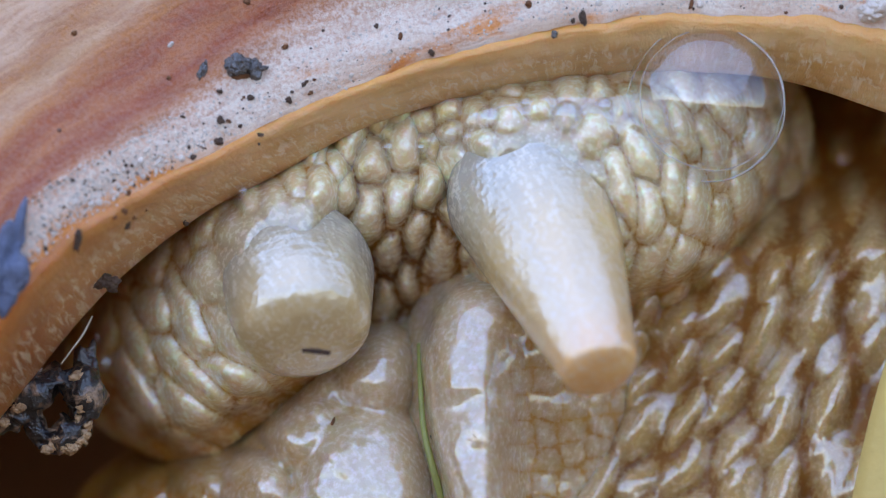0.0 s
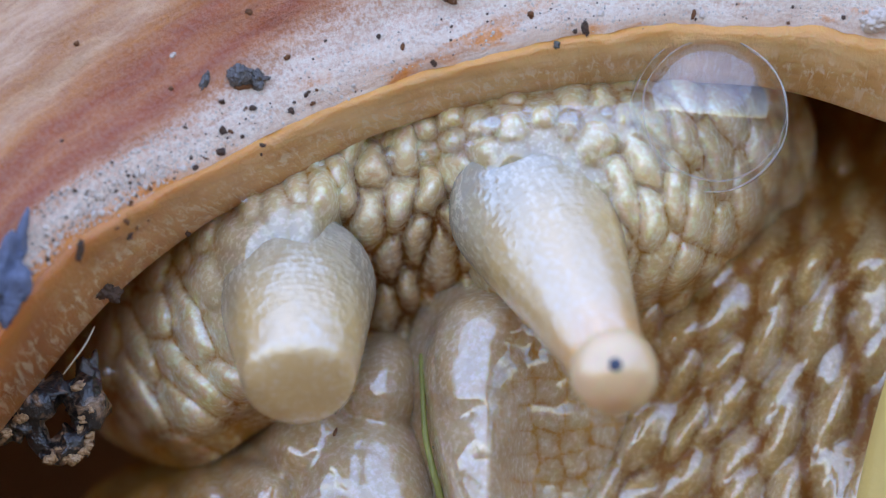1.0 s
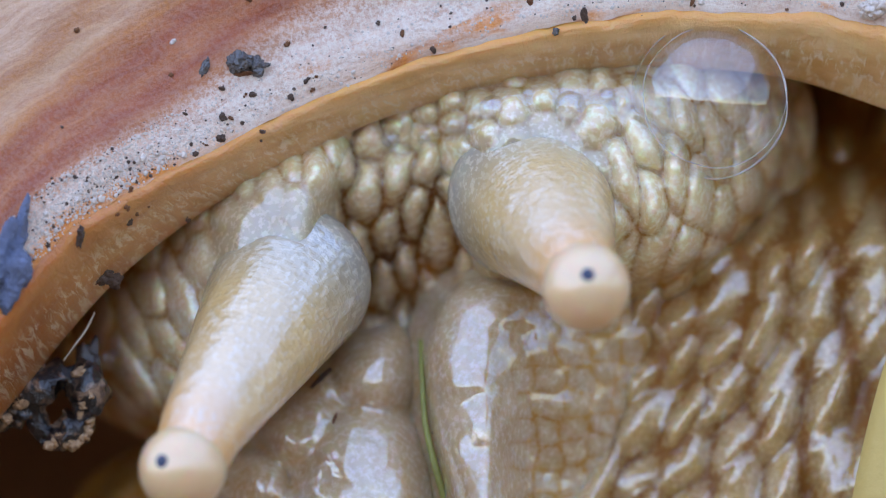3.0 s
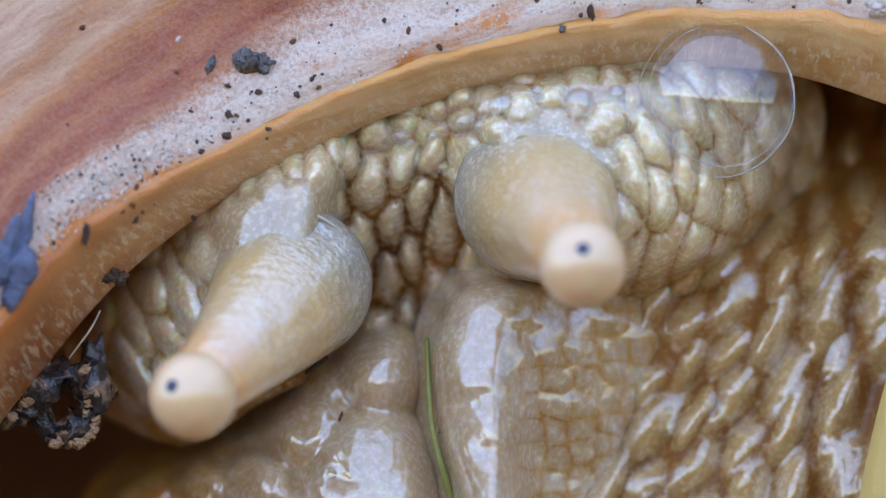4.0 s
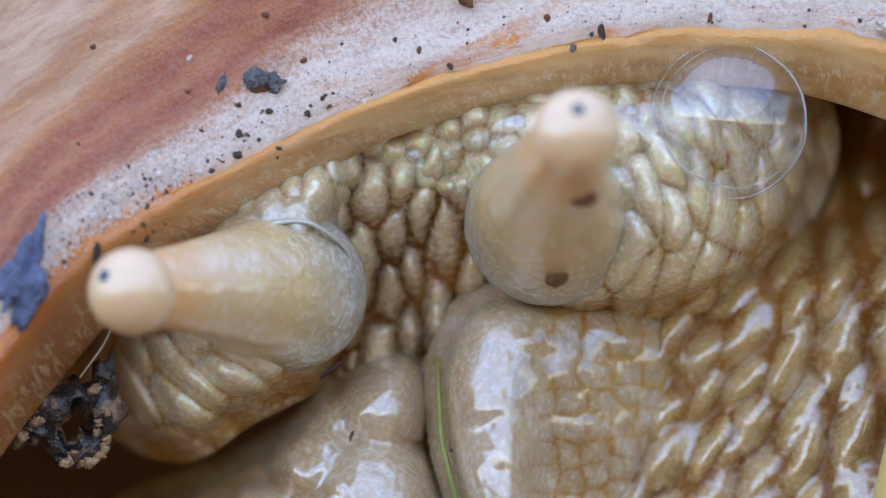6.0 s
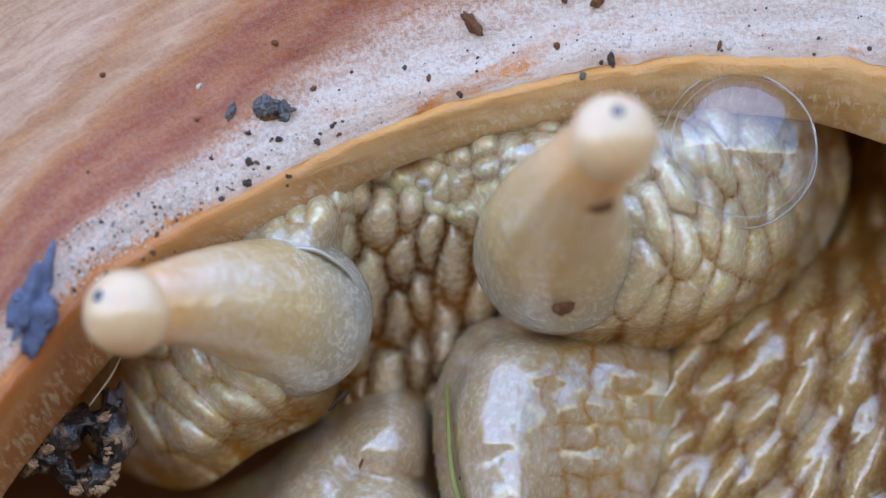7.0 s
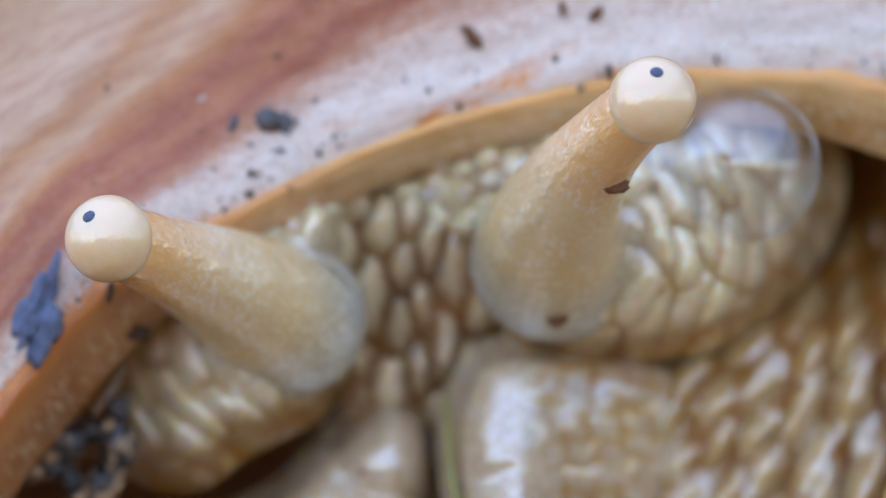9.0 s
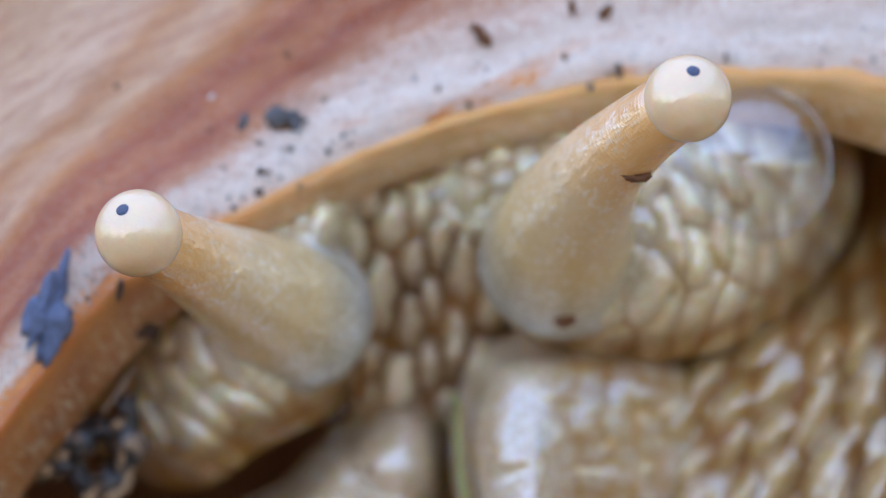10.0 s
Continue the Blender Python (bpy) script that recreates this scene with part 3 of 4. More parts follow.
def build_foot():
    sites = []
    for x, y, a, b, g, h in thinned(lattice((880, 60, 1700, 1300), radians(-58), 78, 31, 18, 0.2), FOOT_R):
        far = min(1, max(0, (470 - y) / 160)) + min(1, max(0, (1180 - x) / 90)) * (y < 620)
        sites.append((x, y, a * (1 - 0.45 * min(1, far)), b * (1 - 0.2 * min(1, far)), g - 0.3 * min(1, max(0, (x - 1250) / 200)), h))

    def height(x, y, d):
        slope = 0.20 * np.clip(y - 560, -310, 500) + 60 * np.clip((x - 1100) / 400, 0, 1) + 30
        q = (x * math.sin(radians(56)) + y * math.cos(radians(56))) + 26 * wave(x, y, 170, 45)
        ridge = np.cos(2 * math.pi * q / 96)
        tub = islands(x + 14 * wave(x, y, 130, 46), y + 14 * wave(x, y, 130, 47), sites, 9, 0.92, -0.1)
        # Shade under the shell lip is coloured in: fewer pale granules up the flank.
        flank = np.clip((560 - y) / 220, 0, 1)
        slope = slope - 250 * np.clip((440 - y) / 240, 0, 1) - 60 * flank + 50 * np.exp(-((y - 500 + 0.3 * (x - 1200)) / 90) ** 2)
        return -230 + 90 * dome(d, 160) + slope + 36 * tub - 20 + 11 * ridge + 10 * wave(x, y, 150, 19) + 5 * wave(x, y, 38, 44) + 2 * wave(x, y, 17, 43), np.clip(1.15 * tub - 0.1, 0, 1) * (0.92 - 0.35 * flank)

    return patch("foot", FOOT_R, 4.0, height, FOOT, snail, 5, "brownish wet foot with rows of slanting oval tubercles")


foot = build_foot()

# ---- tentacles: overlapping rings of skin that slide out one from another, and the eye bulb
NRING = 64
DEEP = 0.55


def ring_mesh():
    bm = bmesh.new()
    bmesh.ops.create_uvsphere(bm, u_segments=40, v_segments=24, radius=1)
    return bm


def build_tentacle(r0, r1):
    rings = []
    me = None
    bm = bmesh.new()
    n, m = 72, 10
    loops = []
    for i in range(n):
        a = 2 * math.pi * i / n
        r = 0.86 * r0 + 5 * noise.noise(Vector((math.cos(a) * 2, math.sin(a) * 2, r0)))
        w = (0.4 + 0.6 * max(0, math.sin(a))) * 4.5 + 3 * noise.noise(Vector((math.cos(a) * 3, math.sin(a) * 3, 9 + r0)))
        loops.append([bm.verts.new(Vector(((r + w * math.cos(b)) * math.cos(a), 2.5 * w * math.sin(b) - 50 - 58 * max(0, math.sin(a)) ** 1.5 + 90 * max(0, -math.sin(a)), (r + w * math.cos(b)) * math.sin(a))) * U) for b in (2 * math.pi * j / m for j in range(m))])
    for i in range(n):
        for j in range(m):
            bm.faces.new((loops[i][j], loops[(i + 1) % n][j], loops[(i + 1) % n][(j + 1) % m], loops[i][(j + 1) % m]))
    bmesh.ops.recalc_face_normals(bm, faces=bm.faces)
    collar = part("tentacle", bm, TENT, snail, "pale stretching tentacle with a fold of skin round its root")
    collar.color = (0.52, 0.47, 0.36, 0.3)
    for number in range(NRING):
        f = number / (NRING - 1)
        r = r0 + (r1 - r0) * (1 - (1 - f) ** 2)
        bm = ring_mesh()
        for v in bm.verts:
            rho = math.hypot(v.co.x, v.co.y)
            e = 2 / (2.0 + 0.7 * min(1, f / 0.15))
            k = rho ** e / rho if rho > 1e-6 else 0
            v.co = Vector((v.co.x * k * r * U, v.co.y * k * r * U, math.copysign(abs(v.co.z) ** e, v.co.z) * (DEEP + 0.3 * max(0, 1 - f / 0.15)) * r * U))
        ob = part("skin_ring", bm, TENT, collar)
        along = 480 * U * (0.5 * f + 0.5 * (1 - (1 - f) ** 2))
        ob.data.attributes.new("rest", "FLOAT_VECTOR", "POINT").data.foreach_set("vector", [q for v in ob.data.vertices for q in (v.co.x + r0 * U, v.co.y, v.co.z + along)])
        g = 1 - (1 - f) ** 2
        tint = [np.interp(g, (0, 0.12, 0.34, 0.75, 1), c) for c in ((0.43, 0.53, 0.73, 0.84, 0.96), (0.40, 0.43, 0.49, 0.57, 0.46), (0.32, 0.26, 0.19, 0.28, 0.12))]
        ob.color = (*tint, float(np.interp(g, (0, 0.6, 0.9, 1.0), (0.45, 0.5, 0.5, 0.2))))
        rings.append((r, ob))
    bm = bmesh.new()
    bmesh.ops.create_uvsphere(bm, u_segments=48, v_segments=32, radius=78 * U)
    bulb = part("eye_bulb", bm, BULB, snail, "pale peach eye bulb with one dark eye")
    bm = bmesh.new()
    bmesh.ops.create_uvsphere(bm, u_segments=20, v_segments=12, radius=13 * U)
    bmesh.ops.scale(bm, vec=(1, 1, 0.45), verts=bm.verts)
    spot = part("eye_spot", bm, PUPIL, bulb, "small blue-black eye")
    return rings, bulb, spot, collar


rings_r, bulb_r, spot_r, collar_r = build_tentacle(152, 64)
rings_l, bulb_l, spot_l, collar_l = build_tentacle(143, 66)

# the tip's way (time, x, y, h in the shell's own plan), the end's radius (0: the bulb is out), the root, the sag of the middle
TENT_R = dict(
    tip=[(0.0, 1060, 650, 330), (0.5, 1086, 700, 350), (0.8, 1086, 664, 370), (1.0, 1080, 637, 380), (1.5, 1073, 608, 400), (2.0, 1060, 578, 420), (2.5, 1045, 540, 440), (3.2, 1028, 503, 460),
         (3.8, 1018, 482, 470), (4.0, 1015, 477, 475), (4.5, 981, 427, 520), (5.0, 984, 331, 560), (5.5, 981, 262, 590), (5.7, 976, 236, 595), (6.2, 994, 206, 600), (6.8, 1022, 183, 600), (7.0, 1032, 173, 600),
         (7.5, 1057, 140, 600), (8.0, 1070, 115, 600), (8.5, 1091, 105, 600), (9.0, 1105, 86, 610), (9.5, 1136, 87, 610), (10.0, 1150, 86, 610)],
    end=[(0.0, 72), (0.5, 76), (0.8, 0), (10.0, 0)],
    root=[(0.0, 940, 345, 25), (4.5, 940, 360, 35), (6.5, 940, 370, 35), (10.0, 930, 370, 35)],
    taper=[(0.0, 0.0), (1.0, 0.15), (2.5, 0.4), (4.5, 0.6), (5.5, 0.4), (7.0, 0.3), (8.5, 0.75), (10.0, 0.9)],
    sag=[(0.0, 0, 0), (4.5, 0, 0), (5.5, -15, 30), (6.8, -70, 20), (8.0, -85, 15), (10.0, -115, -5)])
TENT_L = dict(
    tip=[(0.0, 540, 588, 140), (0.5, 533, 622, 190), (1.0, 526, 654, 260), (1.5, 497, 700, 330), (2.0, 438, 772, 370), (2.25, 390, 828, 380), (2.5, 347, 866, 390), (2.7, 334, 858, 400), (3.2, 322, 808, 410), (3.8, 326, 745, 400),
         (4.0, 331, 708, 400), (4.5, 290, 667, 390), (5.0, 247, 565, 390), (5.5, 216, 508, 400), (5.7, 213, 498, 405), (6.2, 198, 488, 415), (6.8, 185, 481, 425), (7.0, 179, 480, 430), (7.5, 163, 437, 440),
         (8.0, 151, 391, 490), (8.5, 149, 355, 530), (9.0, 142, 331, 550), (9.5, 165, 328, 555), (10.0, 178, 324, 555)],
    end=[(0.0, 122), (0.5, 114), (1.0, 104), (1.5, 98), (2.0, 90), (2.5, 80), (2.7, 0), (10.0, 0)],
    root=[(0.0, 520, 490, 20), (2.5, 518, 500, 25), (4.5, 500, 512, 25), (5.5, 484, 492, 30), (7.5, 470, 488, 30), (10.0, 455, 470, 30)],
    taper=[(0.0, 0.0), (3.0, 0.1), (4.5, 0.7), (5.5, 0.6), (7.5, 0.6), (10.0, 0.85)],
    sag=[(0.0, 0, 0), (3.0, 0, 0), (4.0, 10, 10), (5.5, 10, 10), (7.0, 10, -55), (7.5, 10, -60), (8.5, 5, -30), (10.0, 0, -5)])
EYE_R = [(0.0, 0, 0), (0.8, 0, 16), (1.0, 2, 12), (1.5, 3, 18), (2.5, 3, 20), (4.0, 0, 27), (4.5, -2, 35), (5.5, 0, 38), (7.0, 7, 47), (8.5, 5, 50), (10.0, 9, 49)]
EYE_L = [(0.0, -20, 10), (2.7, -36, 14), (4.0, -37, 17), (4.5, -40, 22), (5.5, -48, 27), (7.0, -50, 31), (8.5, -38, 39), (10.0, -28, 42)]


def between(table, t):
    ts = [r[0] for r in table]
    return [float(np.interp(t, ts, [r[c] for r in table])) for c in range(1, len(table[0]))]


TIMES = [0.0, 0.25, 0.5, 0.8, 1.0, 1.25, 1.5, 1.75, 2.0, 2.25, 2.5, 2.7, 3.2, 3.8, 4.0, 4.25, 4.5, 4.75, 5.0, 5.25, 5.5, 5.7, 6.2, 6.8, 7.0, 7.5, 8.0, 8.5, 9.0, 9.5, 10.0]


def tentacle_state(table, t):
    """Axis points, as a function of 0..1, and its size at a time."""
    a, c = Vector(between(table["root"], t)), Vector(between(table["tip"], t))
    m = (a + c) / 2 + Vector((*between(table["sag"], t), 30))
    return (lambda f: a * (1 - f) ** 2 + m * 2 * f * (1 - f) + c * f * f), between(table["end"], t)[0], (c - a).length


def key_tentacle(table, rings, bulb, spot, collar, eye):
    radii = [r for r, _ in rings]
    rows = [[] for _ in rings]
    bulb_rows, spot_rows, collar_rows = [], [], []
    turn = None
    for t in TIMES:
        axis, re, length = tentacle_state(table, t)
        taper = between(table["taper"], t)[0]
        x, y, h = between(table["root"], t)
        root = W(x, y, h - float(np.interp(t, (0, 2.5, 4.0, 5.5), (110, 90, 25, 0))))
        collar_rows.append((t, Matrix.Translation(root)))
        out = re < 40
        re = max(re, radii[-1])
        for k, r in enumerate(radii):
            if r >= re - 1:
                f = (radii[0] - r) / (radii[0] - re + 1e-6)
                f = (1 - taper) * f + taper * (1 - math.sqrt(max(0.0, 1 - f)))
                stop = 1.0 if out else 1.0 - 0.3 * re / length
                f = f * stop
            else:
                f = 1.0 - 0.3 * re / length + (DEEP * (re - r) - 2 - 40 * (re - r) / re) / length
            p, q = axis(f), axis(f + 0.02) - axis(f - 0.02)
            way = Vector((q.x, -q.z, -q.y)).normalized()
            rot = Vector((0, 0, 1)).rotation_difference(way)
            rows[k].append((t, Matrix.LocRotScale(W(p.x, p.y, p.z) - root, rot, None)))
        p = axis(1.0 if out else max(0.0, 1.0 - 0.3 * re / length - (60 + 60 * min(1, (re - 62) / 8)) / length))
        bulb_rows.append((t, Matrix.Translation(W(p.x, p.y, p.z))))
        ex, ey = between(eye, t)
        n = Vector((ex, -math.sqrt(max(0, 78 ** 2 - ex * ex - ey * ey)), ey)).normalized()
        spot_rows.append((t, Matrix.LocRotScale(n * 75 * U, Vector((0, 0, 1)).rotation_difference(n), None)))
    for (r, ob), rw in zip(rings, rows):
        walk(ob, rw)
    walk(collar, collar_rows)
    walk(bulb, bulb_rows)
    walk(spot, spot_rows)


# ---- small things
def sphere_thing(name, x, y, h, r, mat, label, category):
    bm = bmesh.new()
    bmesh.ops.create_icosphere(bm, subdivisions=5, radius=r * U)
    for v in bm.verts:
        n = v.co.normalized()
        v.co = v.co * (1 + 0.03 * noise.noise(n * 1.4) + 0.012 * noise.noise(n * 4 + Vector((3, 1, 7))))
    ob = part(name, bm, mat, None, label)
    ob.location = W(x, y, h)
    return tagged(ob, label, category)


def rim(ob, r, thick, tilt):
    """A ring added before a bubble's front to draw its bright reflecting edge."""
    bm = bmesh.new()
    n, m = 72, 8
    rings = []
    for i in range(n):
        a = 2 * math.pi * i / n
        w = thick * (0.75 + 0.7 * noise.noise(Vector((2 * math.cos(a), 2 * math.sin(a), r))))
        q = r * (1 + 0.05 * noise.noise(Vector((1.5 * math.cos(a), 1.5 * math.sin(a), r + 5))))
        rings.append([bm.verts.new(Vector(((q + w * math.cos(b)) * math.cos(a), w * math.sin(b), (q + w * math.cos(b)) * math.sin(a))) * U) for b in (2 * math.pi * j / m for j in range(m))])
    for i in range(n):
        for j in range(m):
            bm.faces.new((rings[i][j], rings[(i + 1) % n][j], rings[(i + 1) % n][(j + 1) % m], rings[i][(j + 1) % m]))
    bmesh.ops.recalc_face_normals(bm, faces=bm.faces)
    o = part("outline_ring", bm, WATER, ob, "thin ring added to draw the bubble's bright outline")
    o.matrix_basis = tilt


bubble = sphere_thing("bubble", 1250, 183, 70, 143, FILM, "clear thin air bubble clinging to the wet skin", "bubble")


rim(bubble, 138, 1.7, pose(0, -38 * U, 0, 4, 0, -4))
rim(bubble, 126, 1.6, pose(8 * U, -58 * U, 6 * U, -5, 0, 7))


def shift(ob, table):
    walk(ob, [(t, Matrix.Translation((dx * U, 0, -dy * U))) for t, dx, dy in table])


# what rests on the shell finds the surface beneath it
def surface_of(obs):
    verts, faces = [], []
    for ob in obs:
        n = len(verts)
        verts += [v.co.copy() for v in ob.data.vertices]
        faces += [[n + i for i in f.vertices] for f in ob.data.polygons]
    return BVHTree.FromPolygons(verts, faces)


def height_on(tree, x, y):
    p, n, _, _ = tree.ray_cast(W(x, y, 3000), Vector((0, 1, 0)))
    return (-p.y / U, n) if p else (0.0, Vector((0, -1, 0)))


on_shell = surface_of([o for o in snail.children if o.name in ("shell", "shell_lip")])
on_body = surface_of([cheek_r, cheek_l, brow, lobe_l, lobe_r, foot])


def build_film():
    """Slime that bridges the tubercles under the lip: a sheet just below their tops."""
    tree = surface_of([cheek_r, cheek_l, brow])
    xs, ys = np.arange(480, 1300, 20.0), np.arange(80, 420, 20.0)
    z = np.array([[height_on(tree, x, y)[0] for x in xs] for y in ys])
    p = np.pad(z, 1, mode="edge")
    z = np.max([p[i:i + len(ys), j:j + len(xs)] for i in range(3) for j in range(3)], axis=0)
    for _ in range(2):
        p = np.pad(z, 1, mode="edge")
        z = np.mean([p[i:i + len(ys), j:j + len(xs)] for i in range(3) for j in range(3)], axis=0)

    def height(x, y, d):
        u, v = np.clip((x - 480) / 20, 0, len(xs) - 1.01), np.clip((y - 80) / 20, 0, len(ys) - 1.01)
        i, j = v.astype(int), u.astype(int)
        f, g = v - i, u - j
        h = (z[i, j] * (1 - g) + z[i, j + 1] * g) * (1 - f) + (z[i + 1, j] * (1 - g) + z[i + 1, j + 1] * g) * f
        return h - 3 + 5 * wave(x, y, 60, 71) + 1.5 * wave(x, y, 22, 72) - 9 * np.clip((45 - d) / 30, 0, 3), 0 * x

    outline = [(760, 190), (860, 160), (1020, 130), (1160, 122), (1190, 200), (1165, 300), (1105, 255), (1000, 215), (880, 225), (800, 235)]
    return patch("slime_film", outline, 5.0, height, SLIME, snail, label="thin wet slime bridging the tubercles")


film_sheet = build_film()


def lump(w, l, d, seed, rough=0.35, cuts=3, pieces=1):
    """An uneven crumb of one or more lumps, half as wide, long and deep as given."""
    rng = np.random.RandomState(seed)
    bm = bmesh.new()
    for k in range(pieces):
        made = bmesh.ops.create_icosphere(bm, subdivisions=cuts, radius=1)["verts"]
        off = Vector((seed * 7.3 + k * 5.1, seed * 3.1, seed * 1.7))
        size = 1.0 if pieces == 1 else rng.uniform(0.42, 0.72) if pieces < 9 else rng.uniform(0.2, 0.42)
        at = Vector((0, 0, 0)) if pieces == 1 else Vector((rng.uniform(-0.5, 0.5), rng.uniform(-0.3, 0.3), rng.uniform(-0.5, 0.5) if pieces < 9 else -0.75 + 1.5 * k / (pieces - 1)))
        for v in made:
            n = v.co.copy()
            q = 1 + rough * noise.noise(n * 1.2 + off) + 0.6 * rough * noise.noise(n * 2.7 + off) + 0.4 * rough * abs(noise.noise(n * 6 + off)) + 0.2 * rough * noise.noise(n * 13 + off)
            p = n * q * size + at
            v.co = Vector((p.x * w * U, p.y * d * U, p.z * l * U))
    return bm


def crumb(name, x, y, w, l, turn, mat, label, seed, tree=None, category="soil crumb", rough=0.55, pieces=0):
    h, n = height_on(tree or on_shell, x, y)
    deep = 0.7 * min(w, l)
    ob = part(name, lump(w, l, deep, seed, rough, 4 if max(w, l) > 12 else 3, pieces or (5 if max(w, l) > 12 else 2)), mat, None)
    ob.matrix_basis = Matrix.Translation(W(x, y, h + 0.45 * deep)) @ Matrix.Rotation(radians(turn), 4, "Y")
    return tagged(ob, label, category)


# x, y, half width, half length
DARK = [(390, 161, 7, 7), (447, 175, 10, 8), (390, 210, 9, 8), (389, 252, 9, 8), (460, 238, 6, 7), (460, 256, 4, 4), (514, 179, 7, 7), (540, 148, 7, 5), (107, 233, 5, 5), (571, 54, 5, 4), (324, 207, 6, 4),
        (667, 49, 7, 6), (765, 92, 8, 6), (1031, 32, 13, 6), (1013, 36, 6, 5), (794, 28, 5, 4), (83, 441, 6, 5), (227, 400, 8, 6), (327, 393, 10, 9)]
BROWN = [(430, 175, 5, 5), (404, 216, 6, 4), (549, 167, 5, 5), (557, 140, 5, 5), (504, 87, 8, 6), (300, 140, 5, 5), (133, 59, 6, 6), (438, 5, 9, 7), (708, 67, 9, 5), (936, 6, 9, 8), (230, 341, 8, 7),
         (222, 376, 6, 8), (205, 385, 5, 6), (240, 385, 7, 5), (1225, 8, 12, 5), (1390, 22, 4, 4), (262, 372, 4, 4), (360, 262, 7, 3), (784, -31, 22, 12), (948, -80, 14, 8), (1008, -74, 15, 10)]
for k, (x, y, w, l) in enumerate(DARK):
    tagged(crumb("soil_crumb", x, y, w, l, 20 * k, SOIL, "small dark soil crumb stuck on the shell", k + 1), group="soil crumbs on the shell")
for k, (x, y, w, l) in enumerate(BROWN):
    tagged(crumb("soil_crumb", x, y, w, l, 33 * k, RUST, "small rusty brown soil crumb stuck on the shell", k + 31), group="soil crumbs on the shell")
crumb("soil_crumb", 426, 120, 22, 20, 10, CHAR, "glossy black soil crumb stuck on the shell", 61, rough=0.8)
crumb("soil_crumb", 452, 119, 18, 17, 40, CHAR, "glossy black soil crumb stuck on the shell", 62, rough=0.8)
crumb("soil_crumb", 428, 136, 20, 6, -5, RUST, "rusty brown soil flake under a black crumb", 63)
crumb("soil_crumb", 361, 124, 8, 21, 18, CHAR, "narrow black soil splinter stuck on the shell", 64, rough=0.8)
crumb("soil_crumb", 985, 62, 11, 8, 0, CHAR, "small black soil crumb on the shell's edge", 65, rough=0.8)
crumb("soil_crumb", 140, 429, 8, 26, 5, SOIL, "long brown soil crumb on the shell's lip", 66, rough=0.8)
crumb("soil_crumb", 182, 497, 32, 17, 8, SOIL, "dull brown wet soil lump on the shell's lip", 67, rough=0.8)
crumb("bark_shard", 14, 470, 30, 76, 17, SLATE, "blue-grey grainy bark shard stuck on the shell's edge", 68, rough=0.75, category="bark shard", pieces=1)
crumb("sand_grain", 303, 79, 7, 6, 0, GRAIN, "pale glinting sand grain on the shell", 69, category="sand grain")
crumb("sand_grain", 1542, 22, 26, 22, 0, GRAIN, "pale crumbly grain on the shell's edge", 70, category="sand grain")


def build_grit(name, count, mat, seed, label):
    """Fine grains along the shell's edge."""
    rng = np.random.RandomState(seed)
    e = smooth_curve(EDGE, 400)
    verts, faces = [], []
    bm = bmesh.new()
    bmesh.ops.create_icosphere(bm, subdivisions=1, radius=1)
    base, tris = [v.co.copy() for v in bm.verts], [[v.index for v in f.verts] for f in bm.faces]
    bm.free()
    for _ in range(count):
        k = int(np.clip(rng.normal(112, 16) if rng.rand() < 0.55 else rng.uniform(60, 300), 40, 330))
        away = np.array([980.0, 1150.0]) - e[k]
        away = -away / np.linalg.norm(away)
        out = 8 + min(75, rng.gamma(1.6, 26))
        x, y = e[k] + away * out + rng.normal(0, 5, 2)
        h, n = height_on(on_shell, x, y)
        r = (rng.gamma(2, 0.5) + 0.6) * (1.9 if rng.rand() < 0.12 and out < 45 else 1.0)
        n0 = len(verts)
        c = W(x, y, h)
        verts += [c + Vector((v.x * rng.uniform(0.7, 1.2), v.y * 0.8, v.z * rng.uniform(0.7, 1.2))) * r * U for v in base]
        faces += [[n0 + i for i in f] for f in tris]
    ob = mesh_object(name, verts, faces, mat, None, False)
    tagged(ob, label, name.replace("_", " "), kind="stuff")


build_grit("sand", 3600, GRAIN, 77, "fine pale sand and crystals sprinkled on the shell's edge")
build_grit("soil_dust", 420, SOIL, 78, "fine dark soil dust sprinkled on the shell's edge")


def crust_on(thing, spots, seed):
    """Pale crusty flakes on a bark crumb: x, depth, height and size of each."""
    for k, (x, y, z, r) in enumerate(spots):
        ob = part("crust_flake", lump(r, 0.85 * r, 0.7 * r, seed + k, 0.9, 3, 3), CRUST, thing, "pale brown crust")
        ob.location = (x * U, y * U, z * U)


